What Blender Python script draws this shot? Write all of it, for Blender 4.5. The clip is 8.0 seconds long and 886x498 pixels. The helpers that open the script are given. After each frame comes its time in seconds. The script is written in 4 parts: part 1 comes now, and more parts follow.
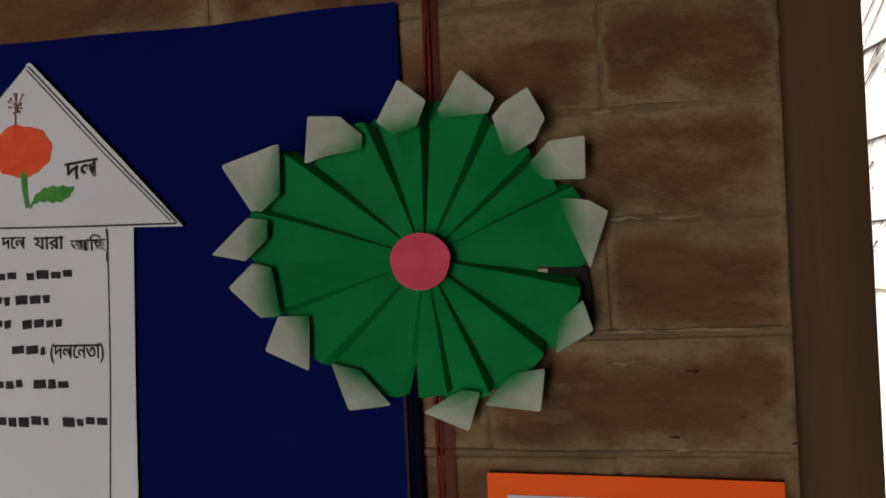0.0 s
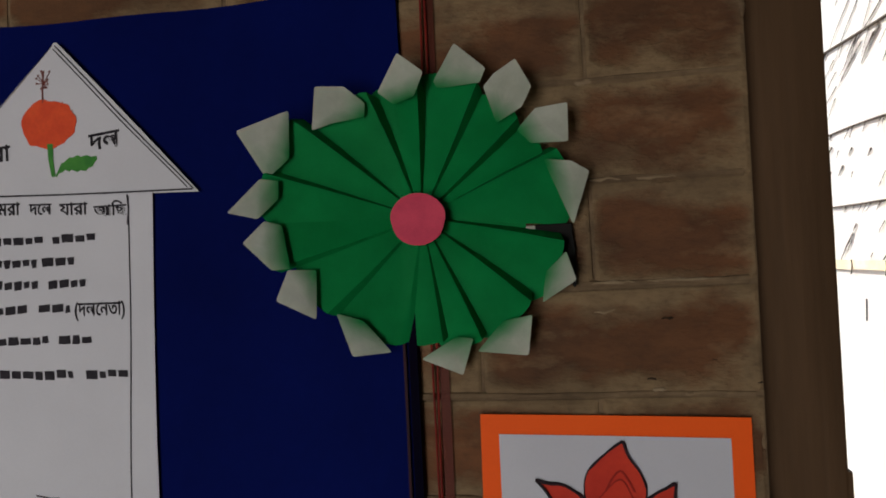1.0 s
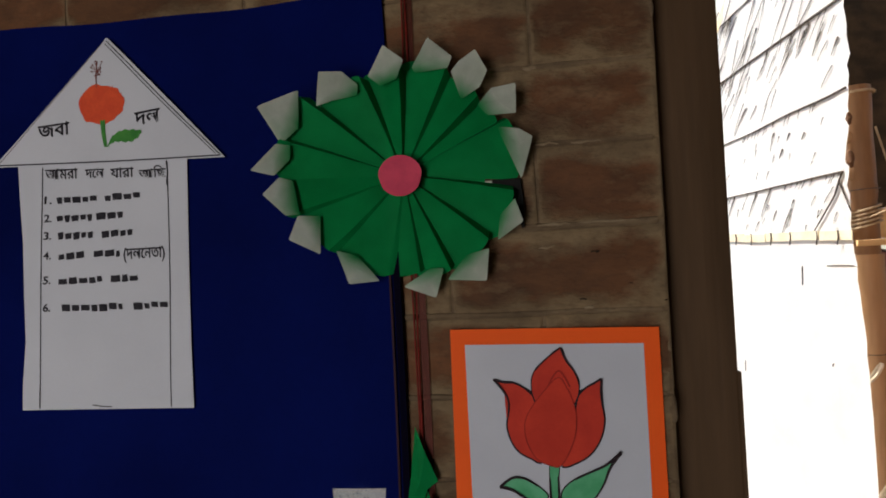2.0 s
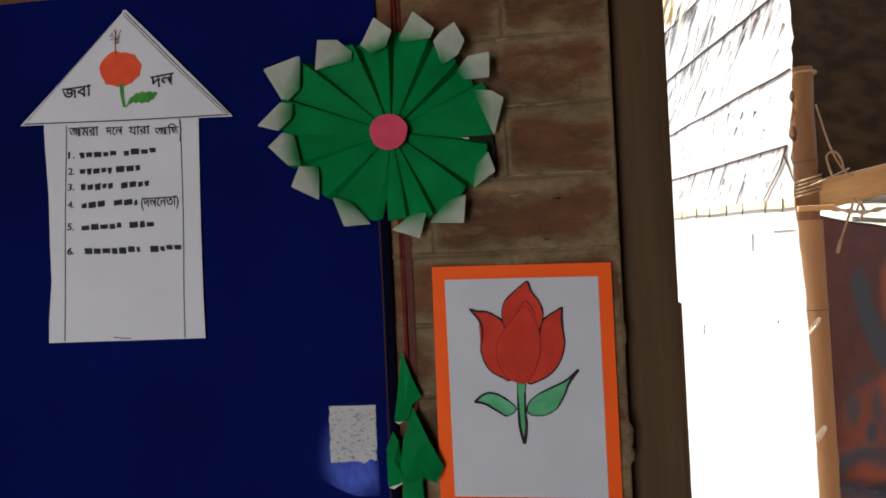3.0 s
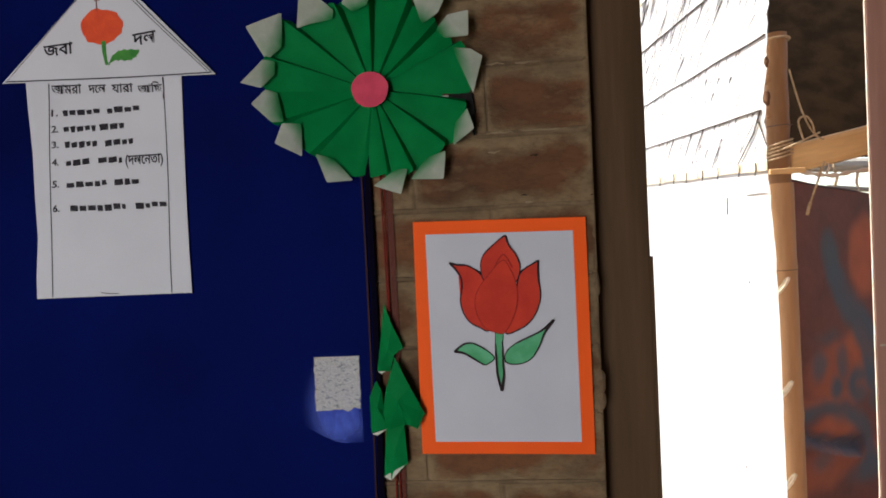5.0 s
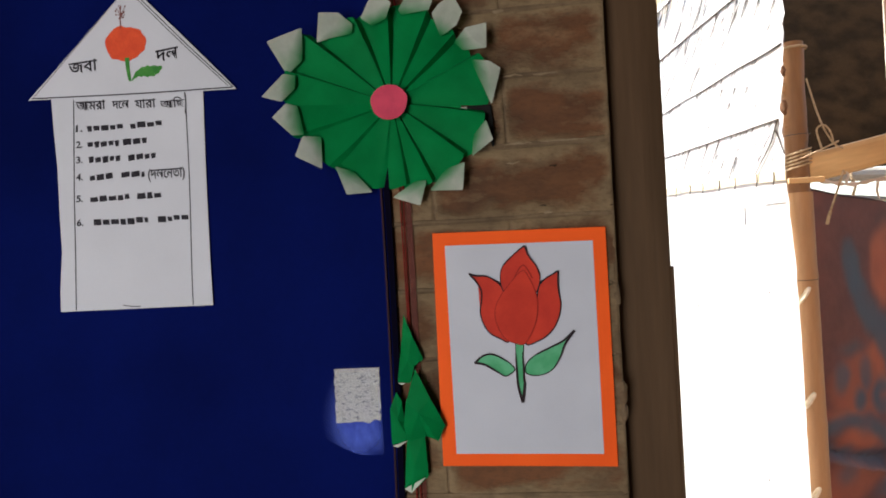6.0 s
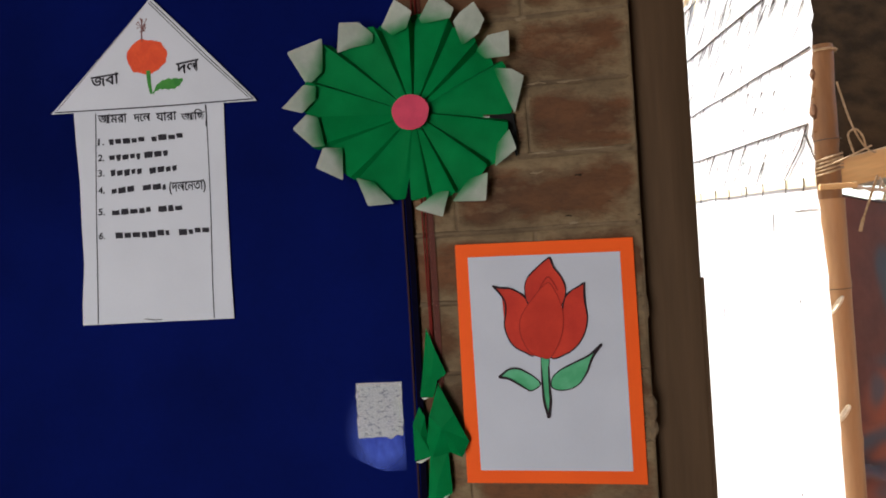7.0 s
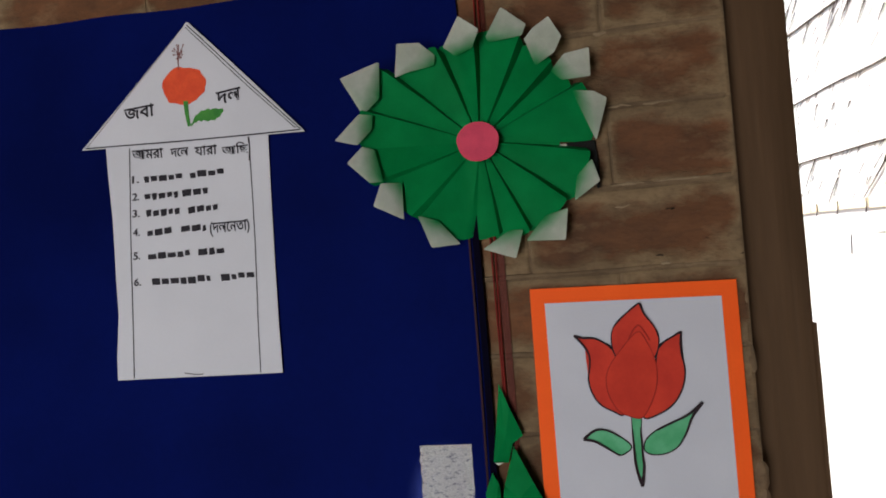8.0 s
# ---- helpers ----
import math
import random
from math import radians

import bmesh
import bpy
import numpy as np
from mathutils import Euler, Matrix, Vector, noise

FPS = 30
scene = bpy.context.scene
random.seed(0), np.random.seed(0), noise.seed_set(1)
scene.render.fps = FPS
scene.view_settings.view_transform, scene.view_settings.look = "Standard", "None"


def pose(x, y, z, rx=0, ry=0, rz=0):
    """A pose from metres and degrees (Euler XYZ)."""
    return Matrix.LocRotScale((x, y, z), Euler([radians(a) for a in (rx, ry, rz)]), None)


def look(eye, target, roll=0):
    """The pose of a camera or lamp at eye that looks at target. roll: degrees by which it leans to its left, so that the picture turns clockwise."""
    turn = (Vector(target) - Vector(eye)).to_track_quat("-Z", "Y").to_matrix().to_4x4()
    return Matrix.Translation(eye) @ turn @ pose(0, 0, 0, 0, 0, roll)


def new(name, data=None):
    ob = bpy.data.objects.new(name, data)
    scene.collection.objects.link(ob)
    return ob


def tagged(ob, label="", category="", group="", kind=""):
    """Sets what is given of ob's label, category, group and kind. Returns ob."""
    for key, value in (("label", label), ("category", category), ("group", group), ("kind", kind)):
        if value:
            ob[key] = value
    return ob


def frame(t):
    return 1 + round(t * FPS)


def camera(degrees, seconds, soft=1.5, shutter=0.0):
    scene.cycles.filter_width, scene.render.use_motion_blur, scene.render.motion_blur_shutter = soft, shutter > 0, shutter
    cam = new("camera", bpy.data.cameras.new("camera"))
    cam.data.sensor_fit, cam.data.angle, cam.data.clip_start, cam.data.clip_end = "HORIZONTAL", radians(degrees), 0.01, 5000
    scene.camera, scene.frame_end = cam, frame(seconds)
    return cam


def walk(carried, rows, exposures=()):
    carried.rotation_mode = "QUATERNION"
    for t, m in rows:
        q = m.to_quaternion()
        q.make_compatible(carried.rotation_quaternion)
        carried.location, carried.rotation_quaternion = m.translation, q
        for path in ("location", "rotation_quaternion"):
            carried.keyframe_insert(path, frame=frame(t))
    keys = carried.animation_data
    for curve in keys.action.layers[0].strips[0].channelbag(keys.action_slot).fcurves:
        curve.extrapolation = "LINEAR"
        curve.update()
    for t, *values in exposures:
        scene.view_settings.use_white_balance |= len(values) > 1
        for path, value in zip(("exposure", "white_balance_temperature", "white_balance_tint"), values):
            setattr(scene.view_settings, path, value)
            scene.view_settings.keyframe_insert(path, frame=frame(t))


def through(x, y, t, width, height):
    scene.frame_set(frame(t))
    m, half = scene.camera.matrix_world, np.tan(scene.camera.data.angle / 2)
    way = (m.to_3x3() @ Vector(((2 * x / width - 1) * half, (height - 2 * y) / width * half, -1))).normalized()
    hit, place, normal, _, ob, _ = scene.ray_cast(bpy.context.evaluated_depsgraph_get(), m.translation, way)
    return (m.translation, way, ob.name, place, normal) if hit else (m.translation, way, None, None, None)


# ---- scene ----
cam = camera(69.2, 8.0, soft=1.8)
PATH = [
    (0, (0.06, -0.564, 1.585), (-0.264, 1.409, 1.622), -2.2),
    (0.5, (0.059, -0.562, 1.572), (-0.263, 1.411, 1.627), -2.2),
    (1, (0.068, -0.612, 1.541), (-0.249, 1.362, 1.594), -2.4),
    (1.5, (0.079, -0.681, 1.496), (-0.205, 1.297, 1.568), -2.6),
    (1.7, (0.095, -0.718, 1.487), (-0.207, 1.258, 1.556), -2.7),
    (2.8, (0.12, -0.862, 1.425), (-0.132, 1.122, 1.46), -2.6),
    (3, (0.121, -0.881, 1.408), (-0.117, 1.105, 1.444), -2.6),
    (3.5, (0.126, -0.922, 1.374), (-0.08, 1.068, 1.393), -2.6),
    (4, (0.126, -0.925, 1.366), (-0.069, 1.066, 1.358), -2.5),
    (5.3, (0.131, -0.905, 1.383), (-0.064, 1.085, 1.335), -2.8),
    (5.5, (0.133, -0.909, 1.378), (-0.07, 1.081, 1.353), -2.9),
    (6, (0.118, -0.91, 1.378), (-0.111, 1.077, 1.376), -3.1),
    (6.5, (0.109, -0.906, 1.384), (-0.147, 1.078, 1.399), -3.2),
    (7, (0.111, -0.894, 1.386), (-0.175, 1.085, 1.407), -3.4),
    (7.5, (0.064, -0.853, 1.422), (-0.268, 1.12, 1.45), -4.0),
    (8, (0.037, -0.807, 1.436), (-0.312, 1.162, 1.491), -4.3),
]
EXPOSURES = [(0.0, 1.4, 6950, 10), (0.5, 1.38, 6900, 10), (1.5, 1.22, 6600, 10), (1.7, 1.21, 6600, 10), (2.8, 1.39, 6500, 10), (3.0, 1.48, 6500, 10), (4.0, 1.61, 6500, 10), (5.3, 1.78, 6500, 10), (5.5, 1.86, 6500, 10), (6.5, 1.93, 6450, 10), (7.0, 1.88, 6450, 10), (8.0, 1.8, 6450, 10)]
walk(cam, [(t, look(eye, target, roll)) for t, eye, target, roll in PATH], EXPOSURES)

# ---- world, sun, light ----
SUN_AZ, SUN_EL = radians(-60), radians(50)   # azimuth from +y towards +x
world = bpy.data.worlds.new("sky")
scene.world = world
world.use_nodes = True
wn = world.node_tree
sky = wn.nodes.new("ShaderNodeTexSky")
sky.sky_type, sky.sun_disc, sky.sun_elevation, sky.sun_rotation = "NISHITA", False, SUN_EL, SUN_AZ
wn.links.new(sky.outputs[0], wn.nodes["Background"].inputs[0])
wn.nodes["Background"].inputs[1].default_value = 0.12

sun = new("sun", bpy.data.lights.new("sun", "SUN"))
sun.data.energy, sun.data.angle, sun.data.color = 5.0, radians(0.6), (1.0, 0.96, 0.90)
away = Vector((math.sin(SUN_AZ) * math.cos(SUN_EL), math.cos(SUN_AZ) * math.cos(SUN_EL), math.sin(SUN_EL)))
sun.matrix_world = look(away * 20, (0, 0, 0))

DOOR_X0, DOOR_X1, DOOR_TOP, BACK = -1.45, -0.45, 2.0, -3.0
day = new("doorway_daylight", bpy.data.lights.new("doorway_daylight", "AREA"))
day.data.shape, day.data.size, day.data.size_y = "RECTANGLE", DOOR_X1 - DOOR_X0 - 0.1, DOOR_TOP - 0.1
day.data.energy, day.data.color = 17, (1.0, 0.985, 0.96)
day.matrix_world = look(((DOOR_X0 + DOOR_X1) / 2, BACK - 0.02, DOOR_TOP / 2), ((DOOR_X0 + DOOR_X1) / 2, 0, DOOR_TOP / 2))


# ---- materials ----
def material(name, base, other=None, rough=0.7, scale=30.0, bump=0.0, bump_scale=200.0, stretch=(1, 1, 1), per_object=0.0,
             metal=0.0, fine=0.0, sharp=(0.35, 0.65), spec=0.15, through=0.0):
    """Base colour broken by a large noise towards the other colour, a fine grain, bump and a shift from object to object."""
    m = bpy.data.materials.new(name)
    m.use_nodes = True
    n, l = m.node_tree.nodes, m.node_tree.links
    b = n["Principled BSDF"]
    b.inputs["Roughness"].default_value, b.inputs["Metallic"].default_value = rough, metal
    b.inputs["Specular IOR Level"].default_value = spec
    co = n.new("ShaderNodeTexCoord")
    mp = n.new("ShaderNodeMapping")
    mp.inputs["Scale"].default_value = stretch
    l.new(co.outputs["Object"], mp.inputs[0])
    info = n.new("ShaderNodeObjectInfo")
    shift = n.new("ShaderNodeVectorMath")
    shift.operation = "MULTIPLY_ADD"
    l.new(info.outputs["Random"], shift.inputs[0])
    shift.inputs[1].default_value = (7.3, 3.1, 5.7)
    l.new(mp.outputs[0], shift.inputs[2])
    big = n.new("ShaderNodeTexNoise")
    big.inputs["Scale"].default_value, big.inputs["Detail"].default_value = scale, 6
    l.new(shift.outputs[0], big.inputs[0])
    ramp = n.new("ShaderNodeMapRange")
    ramp.inputs[1].default_value, ramp.inputs[2].default_value = sharp
    l.new(big.outputs[0], ramp.inputs[0])
    mix = n.new("ShaderNodeMix")
    mix.data_type = "RGBA"
    mix.inputs["A"].default_value = (*base, 1)
    mix.inputs["B"].default_value = (*(other or [c * 0.8 for c in base]), 1)
    l.new(ramp.outputs[0], mix.inputs["Factor"])
    grain = n.new("ShaderNodeTexNoise")
    grain.inputs["Scale"].default_value, grain.inputs["Detail"].default_value = bump_scale, 4
    l.new(shift.outputs[0], grain.inputs[0])
    hsv = n.new("ShaderNodeHueSaturation")
    value = n.new("ShaderNodeMath")
    value.operation = "MULTIPLY_ADD"
    l.new(grain.outputs[0], value.inputs[0])
    value.inputs[1].default_value, value.inputs[2].default_value = fine, 1 - fine / 2
    value2 = n.new("ShaderNodeMath")
    value2.operation = "MULTIPLY_ADD"
    l.new(info.outputs["Random"], value2.inputs[0])
    value2.inputs[1].default_value = per_object
    l.new(value.outputs[0], value2.inputs[2])
    l.new(value2.outputs[0], hsv.inputs["Value"])
    l.new(mix.outputs["Result"], hsv.inputs["Color"])
    l.new(hsv.outputs[0], b.inputs["Base Color"])
    if bump:
        bp = n.new("ShaderNodeBump")
        bp.inputs["Strength"].default_value, bp.inputs["Distance"].default_value = bump, 0.002
        add = n.new("ShaderNodeMath")
        add.operation = "ADD"
        l.new(grain.outputs[0], add.inputs[0])
        l.new(big.outputs[0], add.inputs[1])
        l.new(add.outputs[0], bp.inputs["Height"])
        l.new(bp.outputs[0], b.inputs["Normal"])
    if through:
        tr = n.new("ShaderNodeBsdfTranslucent")
        l.new(hsv.outputs[0], tr.inputs[0])
        mx = n.new("ShaderNodeMixShader")
        mx.inputs[0].default_value = through
        l.new(b.outputs[0], mx.inputs[1])
        l.new(tr.outputs[0], mx.inputs[2])
        l.new(mx.outputs[0], n["Material Output"].inputs[0])
    return m




def masonry(name, base, other, cement, share, per_piece=False):
    """Brick or mortar under one and the same coat of smeared cement and sooty grime."""
    m = bpy.data.materials.new(name)
    m.use_nodes = True
    n, l = m.node_tree.nodes, m.node_tree.links
    b = n["Principled BSDF"]
    b.inputs["Roughness"].default_value, b.inputs["Specular IOR Level"].default_value = 0.85, 0.3
    geo, info = n.new("ShaderNodeNewGeometry"), n.new("ShaderNodeObjectInfo")
    mp = n.new("ShaderNodeMapping")
    mp.inputs["Scale"].default_value = (0.6, 1, 1.15)
    l.new(geo.outputs["Position"], mp.inputs[0])

    def noise_node(scale, detail, lo, hi, rough=0.6):
        t, r = n.new("ShaderNodeTexNoise"), n.new("ShaderNodeMapRange")
        t.inputs["Scale"].default_value, t.inputs["Detail"].default_value, t.inputs["Roughness"].default_value = scale, detail, rough
        r.inputs[1].default_value, r.inputs[2].default_value = lo, hi
        l.new(mp.outputs[0], t.inputs[0])
        l.new(t.outputs[0], r.inputs[0])
        return r.outputs[0]

    def blend(f, a, c, kind="MIX"):
        x = n.new("ShaderNodeMix")
        x.data_type, x.blend_type = "RGBA", kind
        if isinstance(f, float):
            x.inputs["Factor"].default_value = f
        else:
            l.new(f, x.inputs["Factor"])
        for sock, v in (("A", a), ("B", c)):
            if isinstance(v, tuple):
                x.inputs[sock].default_value = (*v, 1)
            else:
                l.new(v, x.inputs[sock])
        return x.outputs["Result"]

    body = blend(info.outputs["Random"], base, other)
    body = blend(noise_node(26, 4, 0.40, 0.80), body, tuple(c * 0.5 for c in base))
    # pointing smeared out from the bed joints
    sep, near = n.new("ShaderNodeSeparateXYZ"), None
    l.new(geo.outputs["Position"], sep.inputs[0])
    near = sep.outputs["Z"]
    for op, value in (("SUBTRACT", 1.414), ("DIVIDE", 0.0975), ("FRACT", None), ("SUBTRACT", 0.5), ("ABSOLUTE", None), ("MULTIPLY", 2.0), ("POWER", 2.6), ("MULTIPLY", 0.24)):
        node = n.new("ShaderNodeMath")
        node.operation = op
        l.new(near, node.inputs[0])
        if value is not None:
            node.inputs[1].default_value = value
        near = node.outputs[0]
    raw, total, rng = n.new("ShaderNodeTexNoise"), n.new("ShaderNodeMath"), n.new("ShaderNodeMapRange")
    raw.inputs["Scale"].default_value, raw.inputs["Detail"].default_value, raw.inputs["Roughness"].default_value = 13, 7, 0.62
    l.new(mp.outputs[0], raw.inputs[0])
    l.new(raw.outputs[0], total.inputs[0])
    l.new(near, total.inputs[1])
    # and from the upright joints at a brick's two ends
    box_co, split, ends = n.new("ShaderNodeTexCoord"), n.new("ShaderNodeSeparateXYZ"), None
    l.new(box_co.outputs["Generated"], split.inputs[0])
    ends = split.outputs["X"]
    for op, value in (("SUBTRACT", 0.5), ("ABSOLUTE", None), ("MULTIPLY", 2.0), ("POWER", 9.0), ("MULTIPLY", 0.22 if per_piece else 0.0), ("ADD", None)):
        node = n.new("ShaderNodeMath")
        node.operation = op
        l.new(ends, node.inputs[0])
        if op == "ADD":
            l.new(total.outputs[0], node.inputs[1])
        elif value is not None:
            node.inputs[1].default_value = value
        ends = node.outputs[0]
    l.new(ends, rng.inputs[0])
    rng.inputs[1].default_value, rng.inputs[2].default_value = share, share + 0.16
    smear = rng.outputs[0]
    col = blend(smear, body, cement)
    col = blend(noise_node(6, 5, 0.46, 0.80), col, (0.055, 0.032, 0.020))
    col = blend(noise_node(36, 5, 0.45, 1.10, 0.6), col, (0.045, 0.027, 0.017))
    col = blend(noise_node(16, 6, 0.56, 0.90, 0.62), col, tuple(c * 1.5 for c in cement))
    col = blend(noise_node(170, 4, 0.50, 1.30, 0.6), col, (0.05, 0.03, 0.02))
    l.new(col, b.inputs["Base Color"])
    bp = n.new("ShaderNodeBump")
    bp.inputs["Strength"].default_value, bp.inputs["Distance"].default_value = 0.8, 0.004
    mix = n.new("ShaderNodeMath")
    mix.operation = "MULTIPLY_ADD"
    l.new(noise_node(60, 8, 0.2, 0.8, 0.7), mix.inputs[0])
    mix.inputs[1].default_value = 0.6
    l.new(smear, mix.inputs[2])
    l.new(mix.outputs[0], bp.inputs["Height"])
    l.new(bp.outputs[0], b.inputs["Normal"])
    return m


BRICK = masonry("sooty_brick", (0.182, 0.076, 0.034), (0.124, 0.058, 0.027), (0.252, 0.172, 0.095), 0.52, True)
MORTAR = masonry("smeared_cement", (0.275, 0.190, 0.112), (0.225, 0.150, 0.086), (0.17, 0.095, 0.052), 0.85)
CEMENT_AND_HIGHLIGHT = material("cement_and_highlight", (0.30, 0.225, 0.145), (0.24, 0.17, 0.105), 0.9, 60, 0.6, 200, fine=0.3)
GOUGE_SHADE = material("gouge_shade", (0.022, 0.014, 0.009), (0.04, 0.026, 0.016), 0.95, 80, 0.4, 200)
PLASTER = material("earth_plaster", (0.24, 0.17, 0.11), (0.17, 0.11, 0.07), 0.95, 4, 0.6, 60, fine=0.3)
EARTH = material("packed_earth", (0.20, 0.15, 0.10), (0.13, 0.095, 0.06), 0.95, 3, 0.8, 50, fine=0.4)
WOOD_DARK = material("dark_stained_wood", (0.075, 0.042, 0.021), (0.110, 0.063, 0.034), 0.65, 20, 0.4, 120, stretch=(1, 1, 0.08), fine=0.35)
WOOD_RED = material("red_brown_painted_wood", (0.34, 0.145, 0.105), (0.47, 0.245, 0.19), 0.5, 26, 0.3, 120, stretch=(1, 1, 0.1), fine=0.25)
TIN = material("dull_tin", (0.10, 0.085, 0.07), (0.06, 0.045, 0.035), 0.6, 6, 0.3, 80, metal=0.3, fine=0.3)
THATCH = material("dark_thatch", (0.022, 0.011, 0.004), (0.048, 0.024, 0.009), 0.95, 9, 0.8, 150, fine=0.5)
THATCH.node_tree.nodes["Principled BSDF"].inputs["Specular IOR Level"].default_value = 0.08
BLUE = material("navy_plastic", (0.0026, 0.0070, 0.088), (0.0019, 0.0048, 0.056), 0.6, 3.5, 0.12, 90, fine=0.2, spec=0.006)
BLUE_SHINE = material("bluish_glow_film", (0.10, 0.17, 0.78), (0.022, 0.05, 0.40), 0.5, 26, 0.3, 90, stretch=(1.4, 1, 0.7), fine=0.4, spec=0.15)
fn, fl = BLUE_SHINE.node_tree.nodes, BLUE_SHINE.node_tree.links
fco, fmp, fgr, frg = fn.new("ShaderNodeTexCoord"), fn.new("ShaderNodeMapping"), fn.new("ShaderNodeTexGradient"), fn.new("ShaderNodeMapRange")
fmp.inputs["Location"].default_value, fmp.inputs["Scale"].default_value = (-0.02, 0, 0.36), (17, 0, 12.0)   # the glow, held in the film's colour, fades out round its middle
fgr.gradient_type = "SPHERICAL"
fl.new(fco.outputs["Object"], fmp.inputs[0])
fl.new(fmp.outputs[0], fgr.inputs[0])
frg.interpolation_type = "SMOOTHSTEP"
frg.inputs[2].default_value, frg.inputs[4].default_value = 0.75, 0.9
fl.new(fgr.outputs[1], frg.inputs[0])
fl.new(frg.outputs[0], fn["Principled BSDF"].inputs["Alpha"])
TAPE = material("crinkled_clear_tape", (0.93, 0.93, 0.95), (0.26, 0.27, 0.38), 0.28, 210, 1.0, 520, stretch=(0.75, 1, 1.3), fine=0.9, sharp=(0.55, 0.72), spec=1.0, metal=0.25)
RED_CORD = material("red_cord", (0.22, 0.018, 0.012), (0.13, 0.012, 0.010), 0.6, 60, 0.3, 300, fine=0.3)
RIBBON = material("see_through_red_film", (0.16, 0.026, 0.016), (0.10, 0.020, 0.012), 0.5, 40, 0.2, 200, stretch=(1, 1, 0.2), fine=0.4)
RIBBON.node_tree.nodes["Principled BSDF"].inputs["Alpha"].default_value = 0.5
WHITE_PAPER = material("white_paper", (0.615, 0.62, 0.685), (0.58, 0.585, 0.648), 0.75, 9, 0.06, 400, fine=0.06)
GREY_PAPER = material("drawing_paper", (0.59, 0.60, 0.675), (0.55, 0.56, 0.635), 0.75, 9, 0.06, 400, fine=0.06)
ORANGE = material("orange_card", (1.0, 0.126, 0.014), (0.96, 0.112, 0.013), 0.65, 12, 0.05, 400, fine=0.08)
GREEN = material("green_paper", (0.003, 0.365, 0.098), (0.002, 0.295, 0.076), 0.6, 18, 0.08, 300, fine=0.1, spec=0.08)
PALE = material("pale_paper_reverse", (0.62, 0.66, 0.58), (0.52, 0.57, 0.49), 0.7, 30, 0.1, 300, fine=0.1)


TIP = material("pale_paper_sprayed_green", (0.72, 0.75, 0.68), (0.58, 0.62, 0.54), 0.7, 30, 0.1, 300, fine=0.1)
tn, tl = TIP.node_tree.nodes, TIP.node_tree.links
spray, sprayed = tn.new("ShaderNodeAttribute"), tn.new("ShaderNodeMix")
spray.attribute_name, sprayed.data_type = "spray", "RGBA"
tl.new(spray.outputs["Fac"], sprayed.inputs["Factor"])
tl.new(tn["Principled BSDF"].inputs["Base Color"].links[0].from_socket, sprayed.inputs["A"])
sprayed.inputs["B"].default_value = (0.003, 0.33, 0.087, 1)
tl.new(sprayed.outputs["Result"], tn["Principled BSDF"].inputs["Base Color"])
PINK = material("pink_chart_paper", (0.66, 0.07, 0.13), (0.56, 0.055, 0.11), 0.7, 60, 0.1, 400, fine=0.15)
BINDING = material("dark_red_binding", (0.030, 0.004, 0.010), (0.018, 0.003, 0.010), 0.6, 60, 0.2, 300)
HEM = material("black_blue_hem", (0.0016, 0.0016, 0.010), (0.003, 0.0016, 0.008), 0.7, 60, 0.2, 300, spec=0.02)
INK = material("black_marker_ink", (0.015, 0.013, 0.02), (0.03, 0.027, 0.035), 0.6, 120, 0, 300)
PLUM_INK = material("dark_plum_outline", (0.014, 0.008, 0.012), (0.03, 0.014, 0.02), 0.6, 120, 0, 300)
BROWN_INK = material("brown_pencil", (0.22, 0.07, 0.06), (0.15, 0.05, 0.04), 0.7, 200, 0, 300)
TULIP_RED = material("red_poster_colour", (0.64, 0.050, 0.026), (0.50, 0.034, 0.021), 0.65, 22, 0, 300, fine=0.15)
TULIP_DARK = material("darker_red_poster_colour", (0.60, 0.046, 0.023), (0.50, 0.034, 0.019), 0.65, 26, 0, 300, fine=0.15)
TULIP_LINE = material("dark_red_brush_line", (0.27, 0.016, 0.012), (0.38, 0.024, 0.016), 0.65, 40, 0, 300, fine=0.2)
LEAF_GREEN = material("green_poster_colour", (0.07, 0.36, 0.16), (0.13, 0.47, 0.25), 0.65, 40, 0, 300, fine=0.15)
STEM_GREEN = material("green_crayon", (0.07, 0.27, 0.05), (0.04, 0.20, 0.04), 0.7, 60, 0, 300, fine=0.2)
HIBISCUS = material("orange_red_crayon", (0.78, 0.10, 0.035), (0.68, 0.075, 0.03), 0.7, 60, 0, 300, fine=0.2)
BLACK_PLASTIC = material("black_plastic", (0.004, 0.004, 0.004), (0.007, 0.006, 0.006), 0.6, 40, 0.1, 200)
BAMBOO = material("dry_bamboo", (0.42, 0.25, 0.125), (0.31, 0.175, 0.085), 0.55, 16, 0.2, 150, stretch=(1, 1, 0.12), fine=0.25)
BROWN_BAMBOO = material("brown_bamboo", (0.30, 0.160, 0.076), (0.20, 0.105, 0.050), 0.55, 16, 0.2, 150, stretch=(1, 1, 0.12), fine=0.3)
KNOT = material("brown_stalk", (0.15, 0.075, 0.038), (0.10, 0.05, 0.025), 0.8, 60, 0.3, 200, fine=0.3)
GREY_WOOD = material("weathered_grey_wood", (0.36, 0.32, 0.26), (0.24, 0.21, 0.17), 0.8, 14, 0.3, 120, stretch=(0.15, 1, 1), fine=0.3)
BEAM_WOOD = material("pale_timber", (0.70, 0.47, 0.22), (0.38, 0.20, 0.080), 0.6, 9, 0.3, 120, stretch=(0.15, 1, 1), fine=0.3)
BARE_AND_LIT_WOOD = material("bare_and_lit_wood", (0.62, 0.52, 0.42), (0.5, 0.4, 0.3), 0.6, 30, 0.1, 200, fine=0.2)
